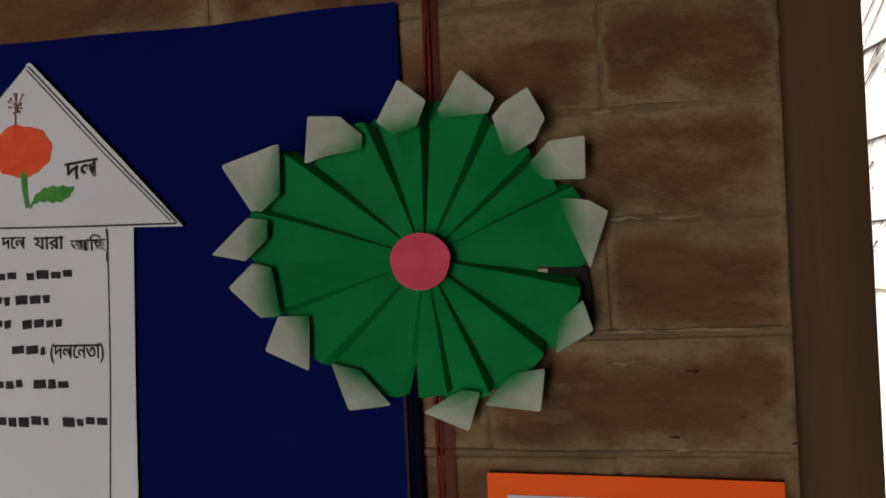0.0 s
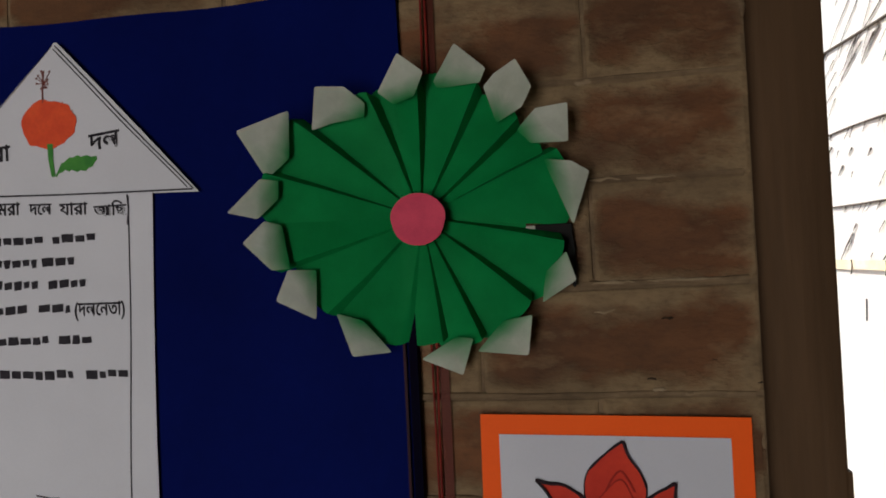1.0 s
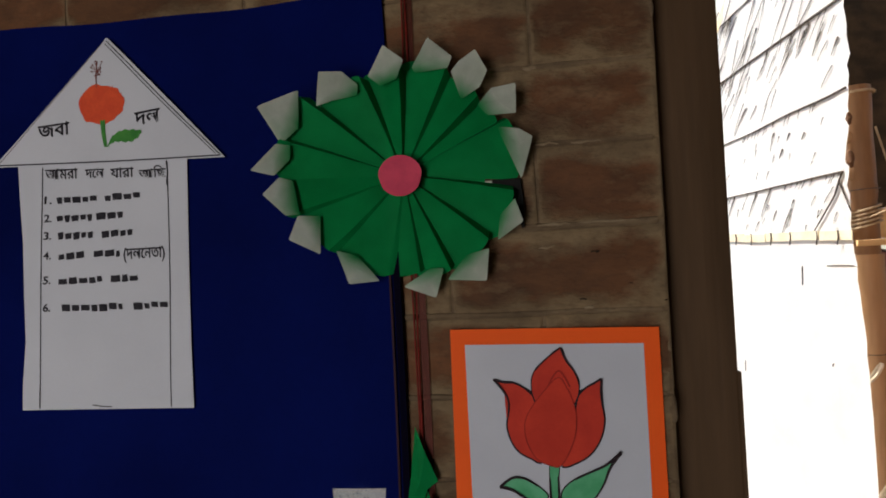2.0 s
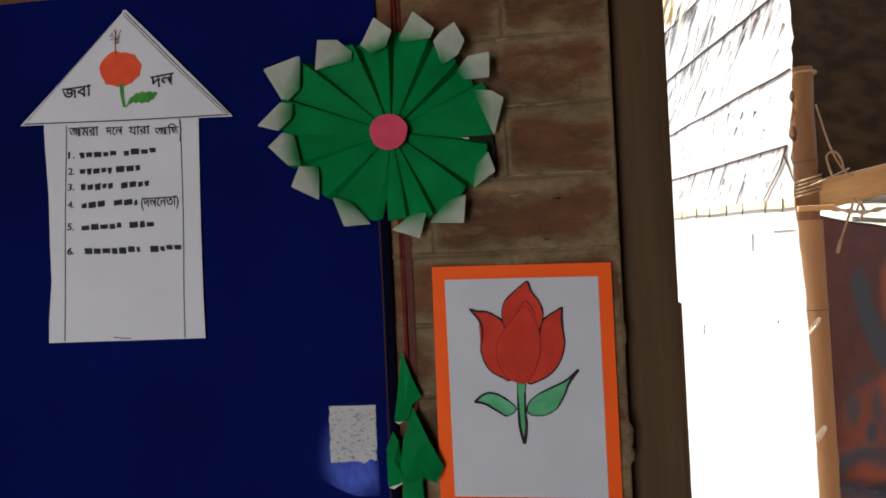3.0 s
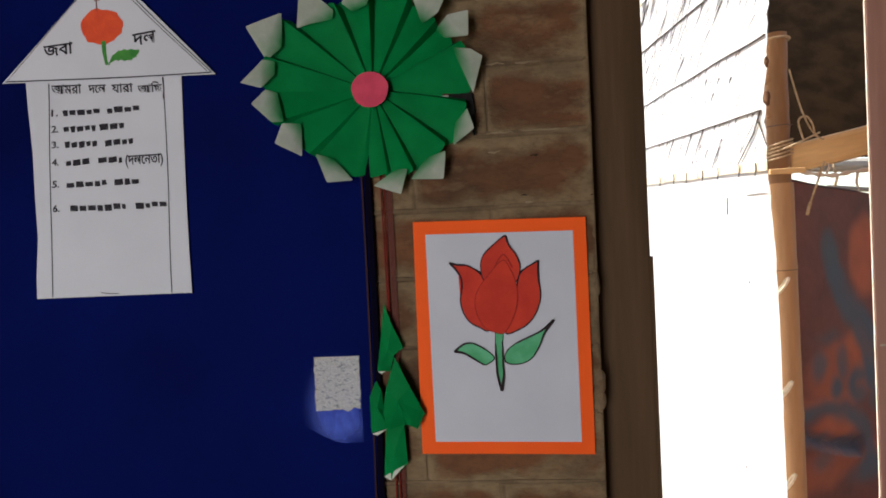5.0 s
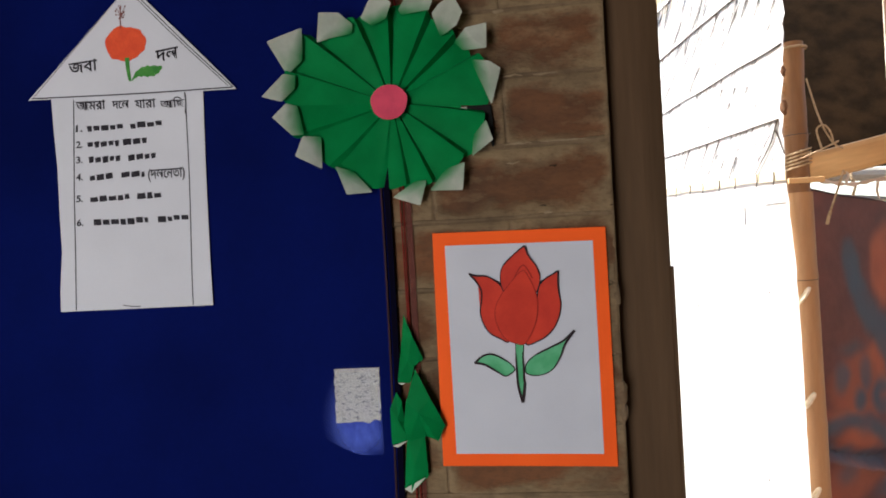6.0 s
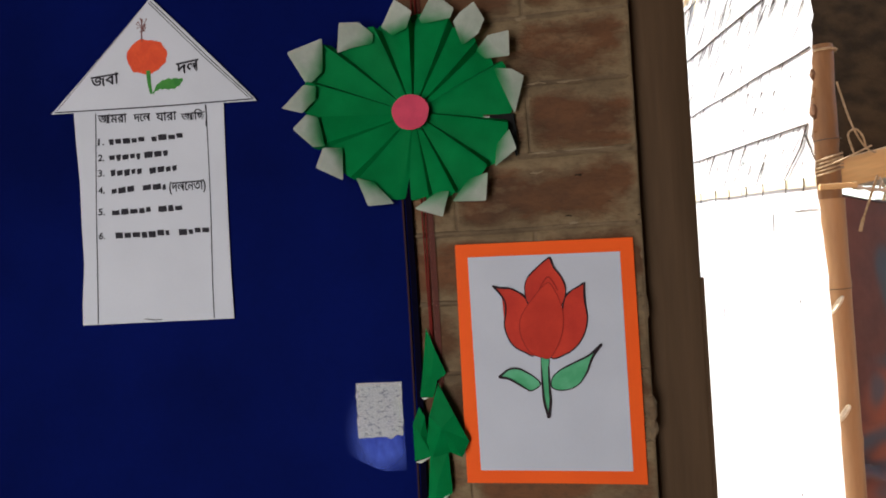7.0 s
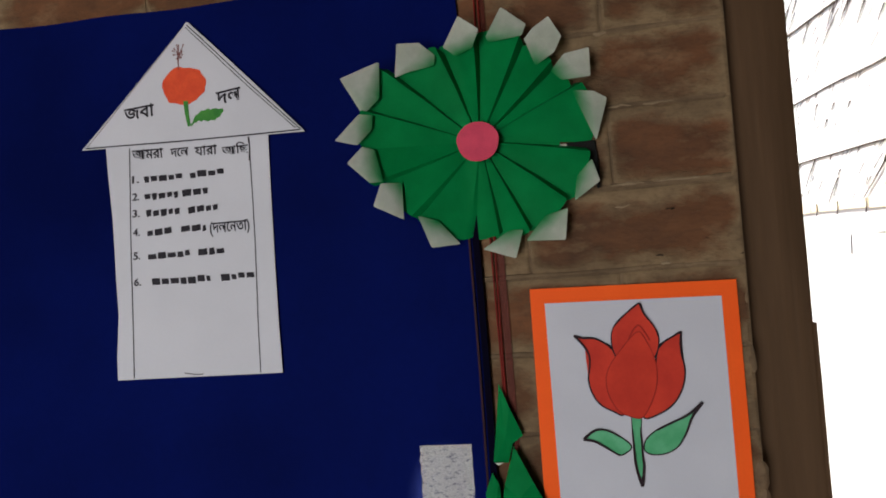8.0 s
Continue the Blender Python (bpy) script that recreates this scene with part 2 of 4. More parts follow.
PALE_ROPE = material("pale_plastic_twine", (0.72, 0.62, 0.46), (0.55, 0.45, 0.30), 0.7, 90, 0.4, 400, fine=0.3)
DRY_LEAF = material("dry_leaf", (0.90, 0.82, 0.62), (0.80, 0.66, 0.40), 0.8, 60, 0.2, 200, fine=0.3, through=0.4)
ROPE = material("jute_rope", (0.45, 0.33, 0.20), (0.30, 0.21, 0.12), 0.9, 90, 0.4, 400, fine=0.4)
SCREEN = material("sunlit_white_sheet", (0.90, 0.89, 0.87), (0.84, 0.82, 0.80), 0.8, 8, 0.1, 200, fine=0.06, through=0.35)
STRIP = material("backlit_bamboo_strip", (0.80, 0.73, 0.58), (0.72, 0.63, 0.45), 0.7, 30, 0.2, 200, fine=0.3, through=0.4)
RIB = material("leaf_midrib", (0.05, 0.042, 0.035), (0.09, 0.072, 0.06), 0.8, 60, 0.2, 200, fine=0.3)
PANEL_PAINT = material("weathered_sign_paint", (0.225, 0.088, 0.070), (0.160, 0.070, 0.062), 0.5, 6, 0.2, 60, fine=0.25)
PANEL_RIM = material("rusty_rim", (0.085, 0.040, 0.032), (0.055, 0.028, 0.024), 0.6, 30, 0.3, 120, fine=0.3)
pn, pl = PANEL_PAINT.node_tree.nodes, PANEL_PAINT.node_tree.links
ground_coat = pn["Principled BSDF"].inputs["Base Color"].links[0].from_socket
for coat, colour in (("orange", (0.42, 0.140, 0.078)), ("blue", (0.090, 0.122, 0.160))):
    share, over = pn.new("ShaderNodeAttribute"), pn.new("ShaderNodeMix")
    share.attribute_name, over.data_type = coat, "RGBA"
    over.inputs["B"].default_value = (*colour, 1)
    pl.new(share.outputs["Fac"], over.inputs["Factor"])
    pl.new(ground_coat, over.inputs["A"])
    ground_coat = over.outputs["Result"]
pl.new(ground_coat, pn["Principled BSDF"].inputs["Base Color"])


# ---- building helpers ----
def thing(name, at, label, category, group="", kind=""):
    ob = new(name)
    ob.location = at
    return tagged(ob, label, category, group, kind)


def finish(bm, name, mat, smooth=False):
    bmesh.ops.recalc_face_normals(bm, faces=bm.faces)
    if smooth:
        for e in bm.edges:
            e.smooth = e.calc_face_angle(0.0) < 0.6
    me = bpy.data.meshes.new(name)
    bm.to_mesh(me)
    bm.free()
    me.materials.append(mat)
    if smooth:
        me.polygons.foreach_set("use_smooth", [True] * len(me.polygons))
    return me


def part(name, bm, mat, parent, label="", smooth=False, kind=""):
    """One mesh object under a thing or a part, in the coordinates of its parent."""
    ob = new(name, finish(bm, name, mat, smooth))
    ob.parent = parent
    return tagged(ob, label, kind=kind)


def solid(name, bm, mat, label, category, at=(0, 0, 0), kind="", smooth=False, group=""):
    ob = new(name, finish(bm, name, mat, smooth))
    ob.location = at
    return tagged(ob, label, category, group, kind)


def box(bm, x0, x1, y0, y1, z0, z1, bevel=0.0):
    m = Matrix.Translation(((x0 + x1) / 2, (y0 + y1) / 2, (z0 + z1) / 2)) @ Matrix.Diagonal((x1 - x0, y1 - y0, z1 - z0, 1))
    made = bmesh.ops.create_cube(bm, size=1, matrix=m)["verts"]
    if bevel:
        edges = list({e for v in made for e in v.link_edges})
        bmesh.ops.bevel(bm, geom=edges, offset=bevel, segments=2, affect="EDGES", profile=0.6)
    return bm


def boxes(*rows, bevel=0.0):
    bm = bmesh.new()
    for r in rows:
        box(bm, *r, bevel=bevel)
    return bm


def curve_through(points, closed=False, steps=6):
    """Smooth line (Catmull-Rom) through a few control points of any dimension."""
    p = [np.array(q, float) for q in points]
    n = len(p)
    out = []
    for i in range(n if closed else n - 1):
        a, b, c, d = (p[(i + k) % n] if closed else p[min(max(i + k, 0), n - 1)] for k in (-1, 0, 1, 2))
        for s in range(steps):
            t = s / steps
            out.append(0.5 * (2 * b + (c - a) * t + (2 * a - 5 * b + 4 * c - d) * t * t + (3 * b - a - 3 * c + d) * t ** 3))
    if not closed:
        out.append(p[-1])
    return out


def flat(outline, front, thick=0.0004, bow=None, bm=None):
    """A thin plate in the x-z plane whose face lies at y = front, towards the room (-y)."""
    bm = bm or bmesh.new()
    lift = bow or (lambda x, z: 0.0)
    vs = [bm.verts.new((q[0], front + lift(q[0], q[1]), q[1])) for q in outline]
    back = [bm.verts.new((q[0], front + thick + lift(q[0], q[1]), q[1])) for q in outline]
    f = bm.faces.new(vs)
    g = bm.faces.new(back[::-1])
    n = len(vs)
    for i in range(n):
        bm.faces.new((vs[i], back[i], back[(i + 1) % n], vs[(i + 1) % n]))
    bmesh.ops.triangulate(bm, faces=[f, g])
    return bm


def stroke(points, width, front, thick=0.0003, bow=None, bm=None, ends=(1.0, 1.0), closed=False):
    """A drawn line of the given width; ends: the share of the width at its start and end."""
    bm = bm or bmesh.new()
    lift = bow or (lambda x, z: 0.0)
    pts = [np.array(q, float) for q in points]
    n = len(pts)
    rows = []
    for i, q in enumerate(pts):
        a, b = (pts[(i - 1) % n], pts[(i + 1) % n]) if closed else (pts[max(i - 1, 0)], pts[min(i + 1, n - 1)])
        d = b - a
        d = d / (np.linalg.norm(d) + 1e-9)
        t = i / max(n - 1, 1)
        w = width / 2 * (ends[0] + (ends[1] - ends[0]) * t)
        side = np.array((-d[1], d[0])) * w
        rows.append([bm.verts.new((c[0], front + dy + lift(c[0], c[1]), c[1])) for c, dy in ((q + side, 0), (q - side, 0), (q - side, thick), (q + side, thick))])
    for i in range(n if closed else n - 1):
        r, s = rows[i], rows[(i + 1) % n]
        for k in range(4):
            bm.faces.new((r[k], s[k], s[(k + 1) % 4], r[(k + 1) % 4]))
    if not closed:
        bm.faces.new(rows[0])
        bm.faces.new(rows[-1])
    return bm


def sheet_grid(rows, front, thick, bow, bm=None):
    """A sheet made of strips: rows of (z, x0, x1) from top to bottom."""
    bm = bm or bmesh.new()
    nx = 10
    lay = []
    for dy in (0.0, thick):
        lay.append([[bm.verts.new((x0 + (x1 - x0) * i / nx, front + dy + bow(x0 + (x1 - x0) * i / nx, z), z)) for i in range(nx + 1)] for z, x0, x1 in rows])
    for g in lay:
        for a, b in zip(g, g[1:]):
            for i in range(nx):
                bm.faces.new((a[i], a[i + 1], b[i + 1], b[i]))
    f, k = lay
    rim = f[0] + [r[-1] for r in f[1:]] + f[-1][-2::-1] + [r[0] for r in f[-2:0:-1]]
    rim_k = k[0] + [r[-1] for r in k[1:]] + k[-1][-2::-1] + [r[0] for r in k[-2:0:-1]]
    for i in range(len(rim)):
        j = (i + 1) % len(rim)
        bm.faces.new((rim[i], rim[j], rim_k[j], rim_k[i]))
    return bm


def tube(points, radius, sides=8, bm=None, taper=1.0):
    """A round rod along points (3D)."""
    bm = bm or bmesh.new()
    pts = [Vector([float(c) for c in p]) for p in points]
    rings = []
    for i, p in enumerate(pts):
        d = (pts[min(i + 1, len(pts) - 1)] - pts[max(i - 1, 0)]).normalized()
        u = d.orthogonal().normalized() if not rings else (u - d * u.dot(d)).normalized()
        w = d.cross(u)
        r = radius[i] if isinstance(radius, (list, tuple)) else radius * (1 + (taper - 1) * i / max(len(pts) - 1, 1))
        rings.append([bm.verts.new(p + (u * math.cos(2 * math.pi * k / sides) + w * math.sin(2 * math.pi * k / sides)) * r) for k in range(sides)])
    for a, b in zip(rings, rings[1:]):
        for k in range(sides):
            bm.faces.new((a[k], a[(k + 1) % sides], b[(k + 1) % sides], b[k]))
    bm.faces.new(rings[0][::-1])
    bm.faces.new(rings[-1])
    return bm


def ring(centre, radius, thick, bm=None, flatten=1.0, tilt=0.0):
    pts = [(centre[0] + radius * math.cos(a), centre[1] + radius * flatten * math.sin(a), centre[2] + tilt * math.cos(a)) for a in np.linspace(0, 2 * math.pi, 17)]
    return tube(pts, thick, 6, bm)


def written(name, body, x, z, width, height, front, parent, mat, bow=None, slant=0.0, rise=0.0, bold=0.0):
    """A word in the built-in font, fitted between x and x + width, standing on z."""
    data = bpy.data.curves.new(name, "FONT")
    data.body = body
    data.bevel_depth, data.bevel_resolution = bold, 0
    data.resolution_u = 3
    tmp = new(name, data)
    bpy.context.view_layer.update()
    me = bpy.data.meshes.new_from_object(tmp.evaluated_get(bpy.context.evaluated_depsgraph_get()))
    bpy.data.objects.remove(tmp)
    xs, ys = [v.co.x for v in me.vertices], [v.co.y for v in me.vertices]
    x0, x1, y0, y1 = min(xs), max(xs), min(ys), max(ys)
    bm = bmesh.new()
    bm.from_mesh(me)
    bpy.data.meshes.remove(me)
    for v in bm.verts:
        u, w = (v.co.x - x0) / (x1 - x0), (v.co.y - y0) / (y1 - y0)
        px, pz = x + width * u + slant * height * w, z + height * w + rise * width * u
        v.co = (px, front - 0.0003 * v.co.z / bold + (bow(px, pz) if bow else 0), pz)
    return part(name, bm, mat, parent)


# ---- the room ----
ROOM_L, ROOM_R, CEIL = -2.6, 2.2, 2.55
EDGE = 0.256          # end of the brickwork beside the door frame
GAP_R = 0.96          # far side of the door opening
solid("floor", boxes((ROOM_L - 0.2, ROOM_R + 0.2, BACK - 0.2, 0.25, -0.1, 0.0)), EARTH, "packed brown earth floor", "floor", kind="structure")
solid("ceiling", boxes((ROOM_L - 0.2, ROOM_R + 0.2, BACK - 0.2, 0.25, CEIL, CEIL + 0.08)), TIN, "dull tin ceiling", "ceiling", kind="structure")
solid("wall_west", boxes((ROOM_L - 0.2, ROOM_L, BACK, 0.25, 0, CEIL)), PLASTER, "plain brown earth-plastered wall", "wall", kind="structure")
solid("wall_east", boxes((ROOM_R, ROOM_R + 0.2, BACK, 0.25, 0, CEIL)), PLASTER, "plain brown earth-plastered wall", "wall", kind="structure")
solid("wall_south", boxes((ROOM_L, DOOR_X0, BACK - 0.2, BACK, 0, CEIL), (DOOR_X1, ROOM_R, BACK - 0.2, BACK, 0, CEIL),
      (DOOR_X0, DOOR_X1, BACK - 0.2, BACK, DOOR_TOP, CEIL)), PLASTER, "plain brown earth-plastered wall with a doorway", "wall", kind="structure")
wall = thing("wall_north", (0, 0, 0), "rough brown brick wall with smeared cement joints", "wall", kind="structure")
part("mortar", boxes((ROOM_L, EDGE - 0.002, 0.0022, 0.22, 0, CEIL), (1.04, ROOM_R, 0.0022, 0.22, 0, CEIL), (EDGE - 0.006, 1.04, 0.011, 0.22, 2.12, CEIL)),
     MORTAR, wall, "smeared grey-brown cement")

# ---- door frame and leaf ----
frame_ob = thing("door_1", (0.29, 0.1, 0), "dark wooden door frame, one red-brown leaf closed", "door", kind="structure")
fx, fy = 0.29, 0.1
part("jamb", boxes((EDGE - fx, 0.335 - fx, 0.038 - fy, 0.12 - fy, 0, 2.06), bevel=0.003), WOOD_DARK, frame_ob)
part("door_stop", boxes((0.325 - fx, 0.3395 - fx, 0.040 - fy, 0.11 - fy, 0, 1.335), bevel=0.002), WOOD_DARK, frame_ob)
part("jamb", boxes((GAP_R - fx, 1.04 - fx, 0.038 - fy, 0.12 - fy, 0, 2.06), bevel=0.003), WOOD_DARK, frame_ob)
part("head", boxes((EDGE - fx, 1.04 - fx, 0.038 - fy, 0.12 - fy, 2.06, 2.12), bevel=0.003), WOOD_DARK, frame_ob)
leaf = part("door_leaf", boxes((0.6385 - fx, 0.705 - fx, 0.040 - fy, 0.0455 - fy, 0.02, 2.05), bevel=0.0015), WOOD_RED, frame_ob, "red-brown painted wooden door leaf")
for x0, x1 in ((0.7065, 0.79), (0.7915, 0.874), (0.8755, 0.955)):
    part("plank", boxes((x0 - fx, x1 - fx, 0.041 - fy, 0.051 - fy, 0.02, 2.05), bevel=0.0015), WOOD_RED, leaf)
part("paint_chip", boxes((0.643 - fx, 0.655 - fx, 0.0392 - fy, 0.0402 - fy, 1.1955, 1.1985)), BARE_AND_LIT_WOOD, leaf, "pale chip in the paint")
# sun on the leaf's edge, put in as a pale strip
part("edge_strip", boxes((0.6373 - fx, 0.6383 - fx, 0.0415 - fy, 0.0440 - fy, 0.02, 2.05)), BARE_AND_LIT_WOOD, leaf, "sunlit edge of the leaf, its brightness put into a pale colour")

# ---- blue plastic sheet ----
sx, sz = -0.62, 0.55


def sheet_bow(x, z):
    fold = 0.006 * math.exp(-(((x + 0.115) / 0.05) ** 2 + ((z - 1.15) / 0.07) ** 2))
    return -0.0062 - fold - 0.0012 * math.sin(x * 5 + 1) * math.sin(z * 4) - 0.0005 * math.sin(x * 17 + z * 9)


def sheet():
    bm = bmesh.new()
    nx, nz = 70, 76
    lay = []
    for dy in (0.0, 0.0015):
        g = []
        for j in range(nz + 1):
            r = []
            for i in range(nx + 1):
                u, w = i / nx, j / nz
                right = -0.063 - 0.005 * math.sin(w * 7)
                x = -1.45 + (right + 1.45) * u
                top = 1.8160 + 0.012 * max(0.0, (-0.35 - x) / 0.4) ** 1.2 + 0.003 * max(0.0, (x + 0.2) / 0.13) + 0.0012 * math.sin(x * 31)
                z = sz + (top - sz) * w
                r.append(bm.verts.new((x - sx, sheet_bow(x, z) + dy, z - sz)))
            g.append(r)
        lay.append(g)
    for g in lay:
        for j in range(nz):
            for i in range(nx):
                bm.faces.new((g[j][i], g[j][i + 1], g[j + 1][i + 1], g[j + 1][i]))
    a, b = lay
    rim = lambda g: g[0] + [r[-1] for r in g[1:]] + g[-1][-2::-1] + [r[0] for r in g[-2:0:-1]]
    p, q = rim(a), rim(b)
    for i in range(len(p)):
        k = (i + 1) % len(p)
        bm.faces.new((p[i], p[k], q[k], q[i]))
    return bm


hanging = thing("blue_sheet", (sx, 0, sz), "dark navy blue plastic sheet hung on the brick wall", "wall hanging")
part("sheet", sheet(), BLUE, hanging, smooth=True)
part("edge_binding", stroke([(-0.0715 - sx + 0.002 * math.sin(z * 6), z - sz) for z in np.linspace(0.56, 1.50, 40)], 0.0026, -0.0098, 0.002), BINDING, hanging, "thin dark red edge line")
part("hem", stroke([(-0.0636 - sx + 0.0025 * math.sin(z * 6), z - sz) for z in np.linspace(0.56, 1.52, 40)], 0.0085, -0.0094, 0.002), HEM, hanging, "black-blue folded hem")


def crinkle():
    bm = bmesh.new()
    n = 34
    g = []
    for j in range(n + 1):
        r = []
        for i in range(n + 1):
            x = -0.153 + 0.066 * i / n
            low = 1.137 + 0.010 * noise.noise(Vector((x * 70, 4, 0))) + 0.05 * (x + 0.12)      # torn lower end
            z = low + (1.213 - low) * j / n
            d = noise.noise(Vector((x * 60, 0, z * 130))) * 0.0008 + noise.noise(Vector((x * 200, 3, z * 260))) * 0.0004
            edge = 0.0015 * noise.noise(Vector((x * 90, 9, z * 90)))
            r.append(bm.verts.new((x + edge + 0.12, sheet_bow(x, z) - 0.0022 + d, z - 1.17)))
        g.append(r)
    for j in range(n):
        for i in range(n):
            bm.faces.new((g[j][i], g[j][i + 1], g[j + 1][i + 1], g[j + 1][i]))
    bmesh.ops.solidify(bm, geom=bm.faces[:], thickness=0.0004)
    return bm


tape = thing("tape_patch", (-0.12, 0, 1.17), "crinkled shiny clear tape stuck on the blue sheet", "tape")
part("tape_piece", crinkle(), TAPE, tape, smooth=True)

# soft blue glow beside and below the tape, put into a see-through coloured film
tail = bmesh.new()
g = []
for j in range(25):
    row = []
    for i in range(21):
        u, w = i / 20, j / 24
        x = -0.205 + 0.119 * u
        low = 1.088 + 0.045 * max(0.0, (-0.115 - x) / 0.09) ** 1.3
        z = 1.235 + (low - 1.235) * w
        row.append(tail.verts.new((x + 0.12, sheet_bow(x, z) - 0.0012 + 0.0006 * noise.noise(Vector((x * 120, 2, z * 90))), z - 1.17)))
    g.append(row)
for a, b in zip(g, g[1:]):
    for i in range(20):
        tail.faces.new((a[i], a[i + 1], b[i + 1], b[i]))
part("film_scrap", tail, BLUE_SHINE, tape, "thin film coloured with the blue glow round the tape", smooth=True)

# ---- red cord beside the sheet ----
cord = thing("red_cord", (-0.043, 0, 1.0), "two red strings and a dull red ribbon down the bricks", "cord")
for off, ph in ((0.0, 0.0), (0.0045, 1.7)):
    part("strand", tube([(off + 0.0015 * math.sin(z * 9 + ph), -0.0058, z) for z in np.linspace(-0.1, 0.95, 40)], 0.0012, 6), RED_CORD, cord, smooth=True)
part("ribbon", stroke([(0.0096 + 0.001 * math.sin(z * 7), z) for z in np.linspace(-0.1, 0.95, 40)], 0.0090, -0.0036, 0.0004), RIBBON, cord, "thin see-through dull red ribbon")

# ---- house-shaped name list ----
hx, hz = -0.4490, 1.313
HB = -0.0078


def list_bow(x, z):
    return -0.002 - 0.0012 * (x / 0.16) ** 2 - 0.0008 * math.sin(z * 14 + 1)


house = thing("paper_name_list", (hx, 0, hz), "white house-shaped paper list with black handwriting on the blue sheet", "paper poster")
body_rows = [(0.325, -0.121, 0.121), (0.28, -0.120, 0.120), (0.22, -0.117, 0.119), (0.15, -0.117, 0.1185), (0.09, -0.116, 0.1185), (0.06, -0.119, 0.1185), (0.03, -0.122, 0.119), (0.0, -0.123, 0.1192)]
part("list_sheet", sheet_grid(body_rows, HB, 0.0006, list_bow), WHITE_PAPER, house)
roof_rows = [(0.3186 + 0.1630 * t, -0.157 + 0.1715 * t, 0.1735 - 0.1575 * t) for t in (0.995, 0.9, 0.8, 0.7, 0.6, 0.5, 0.4, 0.3, 0.2, 0.1, 0.0)]
roof_bow = lambda x, z: list_bow(x, z) - 0.0016
bm = sheet_grid(roof_rows, HB, 0.0006, lambda x, z: 0.0)
for v in bm.verts:
    v.co.z -= 0.028 * v.co.x * max(0.0, 1 - (v.co.z - 0.3186) / 0.1630)
    v.co.y += roof_bow(v.co.x, v.co.z)
part("roof_sheet", bm, WHITE_PAPER, house)
INKY = HB - 0.0007
ROOFY = HB - 0.0007


def hand(a, b, n=14, wob=0.0006):
    """A hand-drawn straight line from a to b."""
    a, b = np.array(a, float), np.array(b, float)
    return [a + (b - a) * t + np.array((wob * math.sin(7 * t + a[0] * 50), wob * math.cos(5 * t + a[1] * 40))) for t in np.linspace(0, 1, n)]


for a, b, w, fr, bw in (((-0.085, 0.318), (-0.098, 0.002), 0.0012, INKY, list_bow), ((0.094, 0.313), (0.089, 0.002), 0.0012, INKY, list_bow),
                        ((0.093, 0.315), (0.0925, 0.284), 0.0018, INKY, list_bow), ((-0.021, 0.005), (0.006, 0.003), 0.0012, INKY, list_bow)):
    part("ruled_line", stroke(hand(a, b), w, fr, bow=bw), INK, house)
for a, b, w in (((-0.150, 0.3245), (0.167, 0.3163), 0.0017), ((0.1675, 0.3163), (0.0145, 0.4770), 0.0013), ((0.1605, 0.3185), (0.0125, 0.4735), 0.0010), ((0.0115, 0.4775), (-0.148, 0.3265), 0.0006)):
    part("roof_outline", stroke(hand(a, b), w, ROOFY, bow=roof_bow), INK, house)

# drawn hibiscus
rnd = random.Random(4)
pet = [(0.005 + 0.0325 * (1 + 0.07 * rnd.uniform(-1, 1) + 0.05 * math.cos(3 * a)) * math.cos(a), 0.395 + 0.0255 * (1 + 0.08 * rnd.uniform(-1, 1)) * math.sin(a)) for a in np.linspace(0, 2 * math.pi, 26)[:-1]]
part("drawn_petals", flat(curve_through(pet, True, 4), ROOFY, bow=roof_bow), HIBISCUS, house, "orange-red crayoned hibiscus bloom")
part("drawn_stem", stroke(curve_through([(0.006, 0.374), (0.0065, 0.356), (0.009, 0.339)]), 0.006, ROOFY, bow=roof_bow, ends=(1.2, 0.7)), STEM_GREEN, house)
part("drawn_leaf", flat([(q[0], q[1] + 0.0011 * math.sin(2.1 * i)) for i, q in enumerate(curve_through([(0.0115, 0.339), (0.019, 0.352), (0.032, 0.3585), (0.045, 0.3585), (0.060, 0.3565), (0.055, 0.348), (0.044, 0.343), (0.030, 0.344), (0.020, 0.344)], True, 4))], ROOFY, bow=roof_bow), STEM_GREEN, house, "green crayoned leaf")
part("drawn_stamen", stroke(curve_through([(-0.001, 0.418), (-0.001, 0.434), (0.001, 0.452)]), 0.0016, ROOFY, bow=roof_bow), BROWN_INK, house)
bm = bmesh.new()
for k in range(11):
    a, r = k * 2.4, 0.004 + 0.008 * ((k * 7) % 11) / 11
    c = (0.001 + r * math.cos(a), 0.440 + 1.1 * r * math.sin(a))
    stroke([(0.001, 0.439), c], 0.0007, ROOFY, bow=roof_bow, bm=bm)
    stroke([(c[0] - 0.001, c[1]), (c[0] + 0.001, c[1] + 0.001)], 0.0016, ROOFY - 0.0001, bow=roof_bow, bm=bm)
part("drawn_anthers", bm, BROWN_INK, house)

for k in range(9):
    a = radians(-75 + 17 * k + rnd.uniform(-6, 6))
    c, w = (0.005 + 0.031 * math.cos(a), 0.395 + 0.0245 * math.sin(a)), rnd.uniform(0.003, 0.006)
    part("crayon_mark", stroke([(c[0] - w * math.cos(a), c[1] - w * math.sin(a)), (c[0] + 0.5 * w * math.cos(a + 0.6), c[1] + 0.5 * w * math.sin(a + 0.6))], 0.0016, ROOFY - 0.0001, bow=roof_bow, ends=(1.0, 0.4)), HIBISCUS, house)

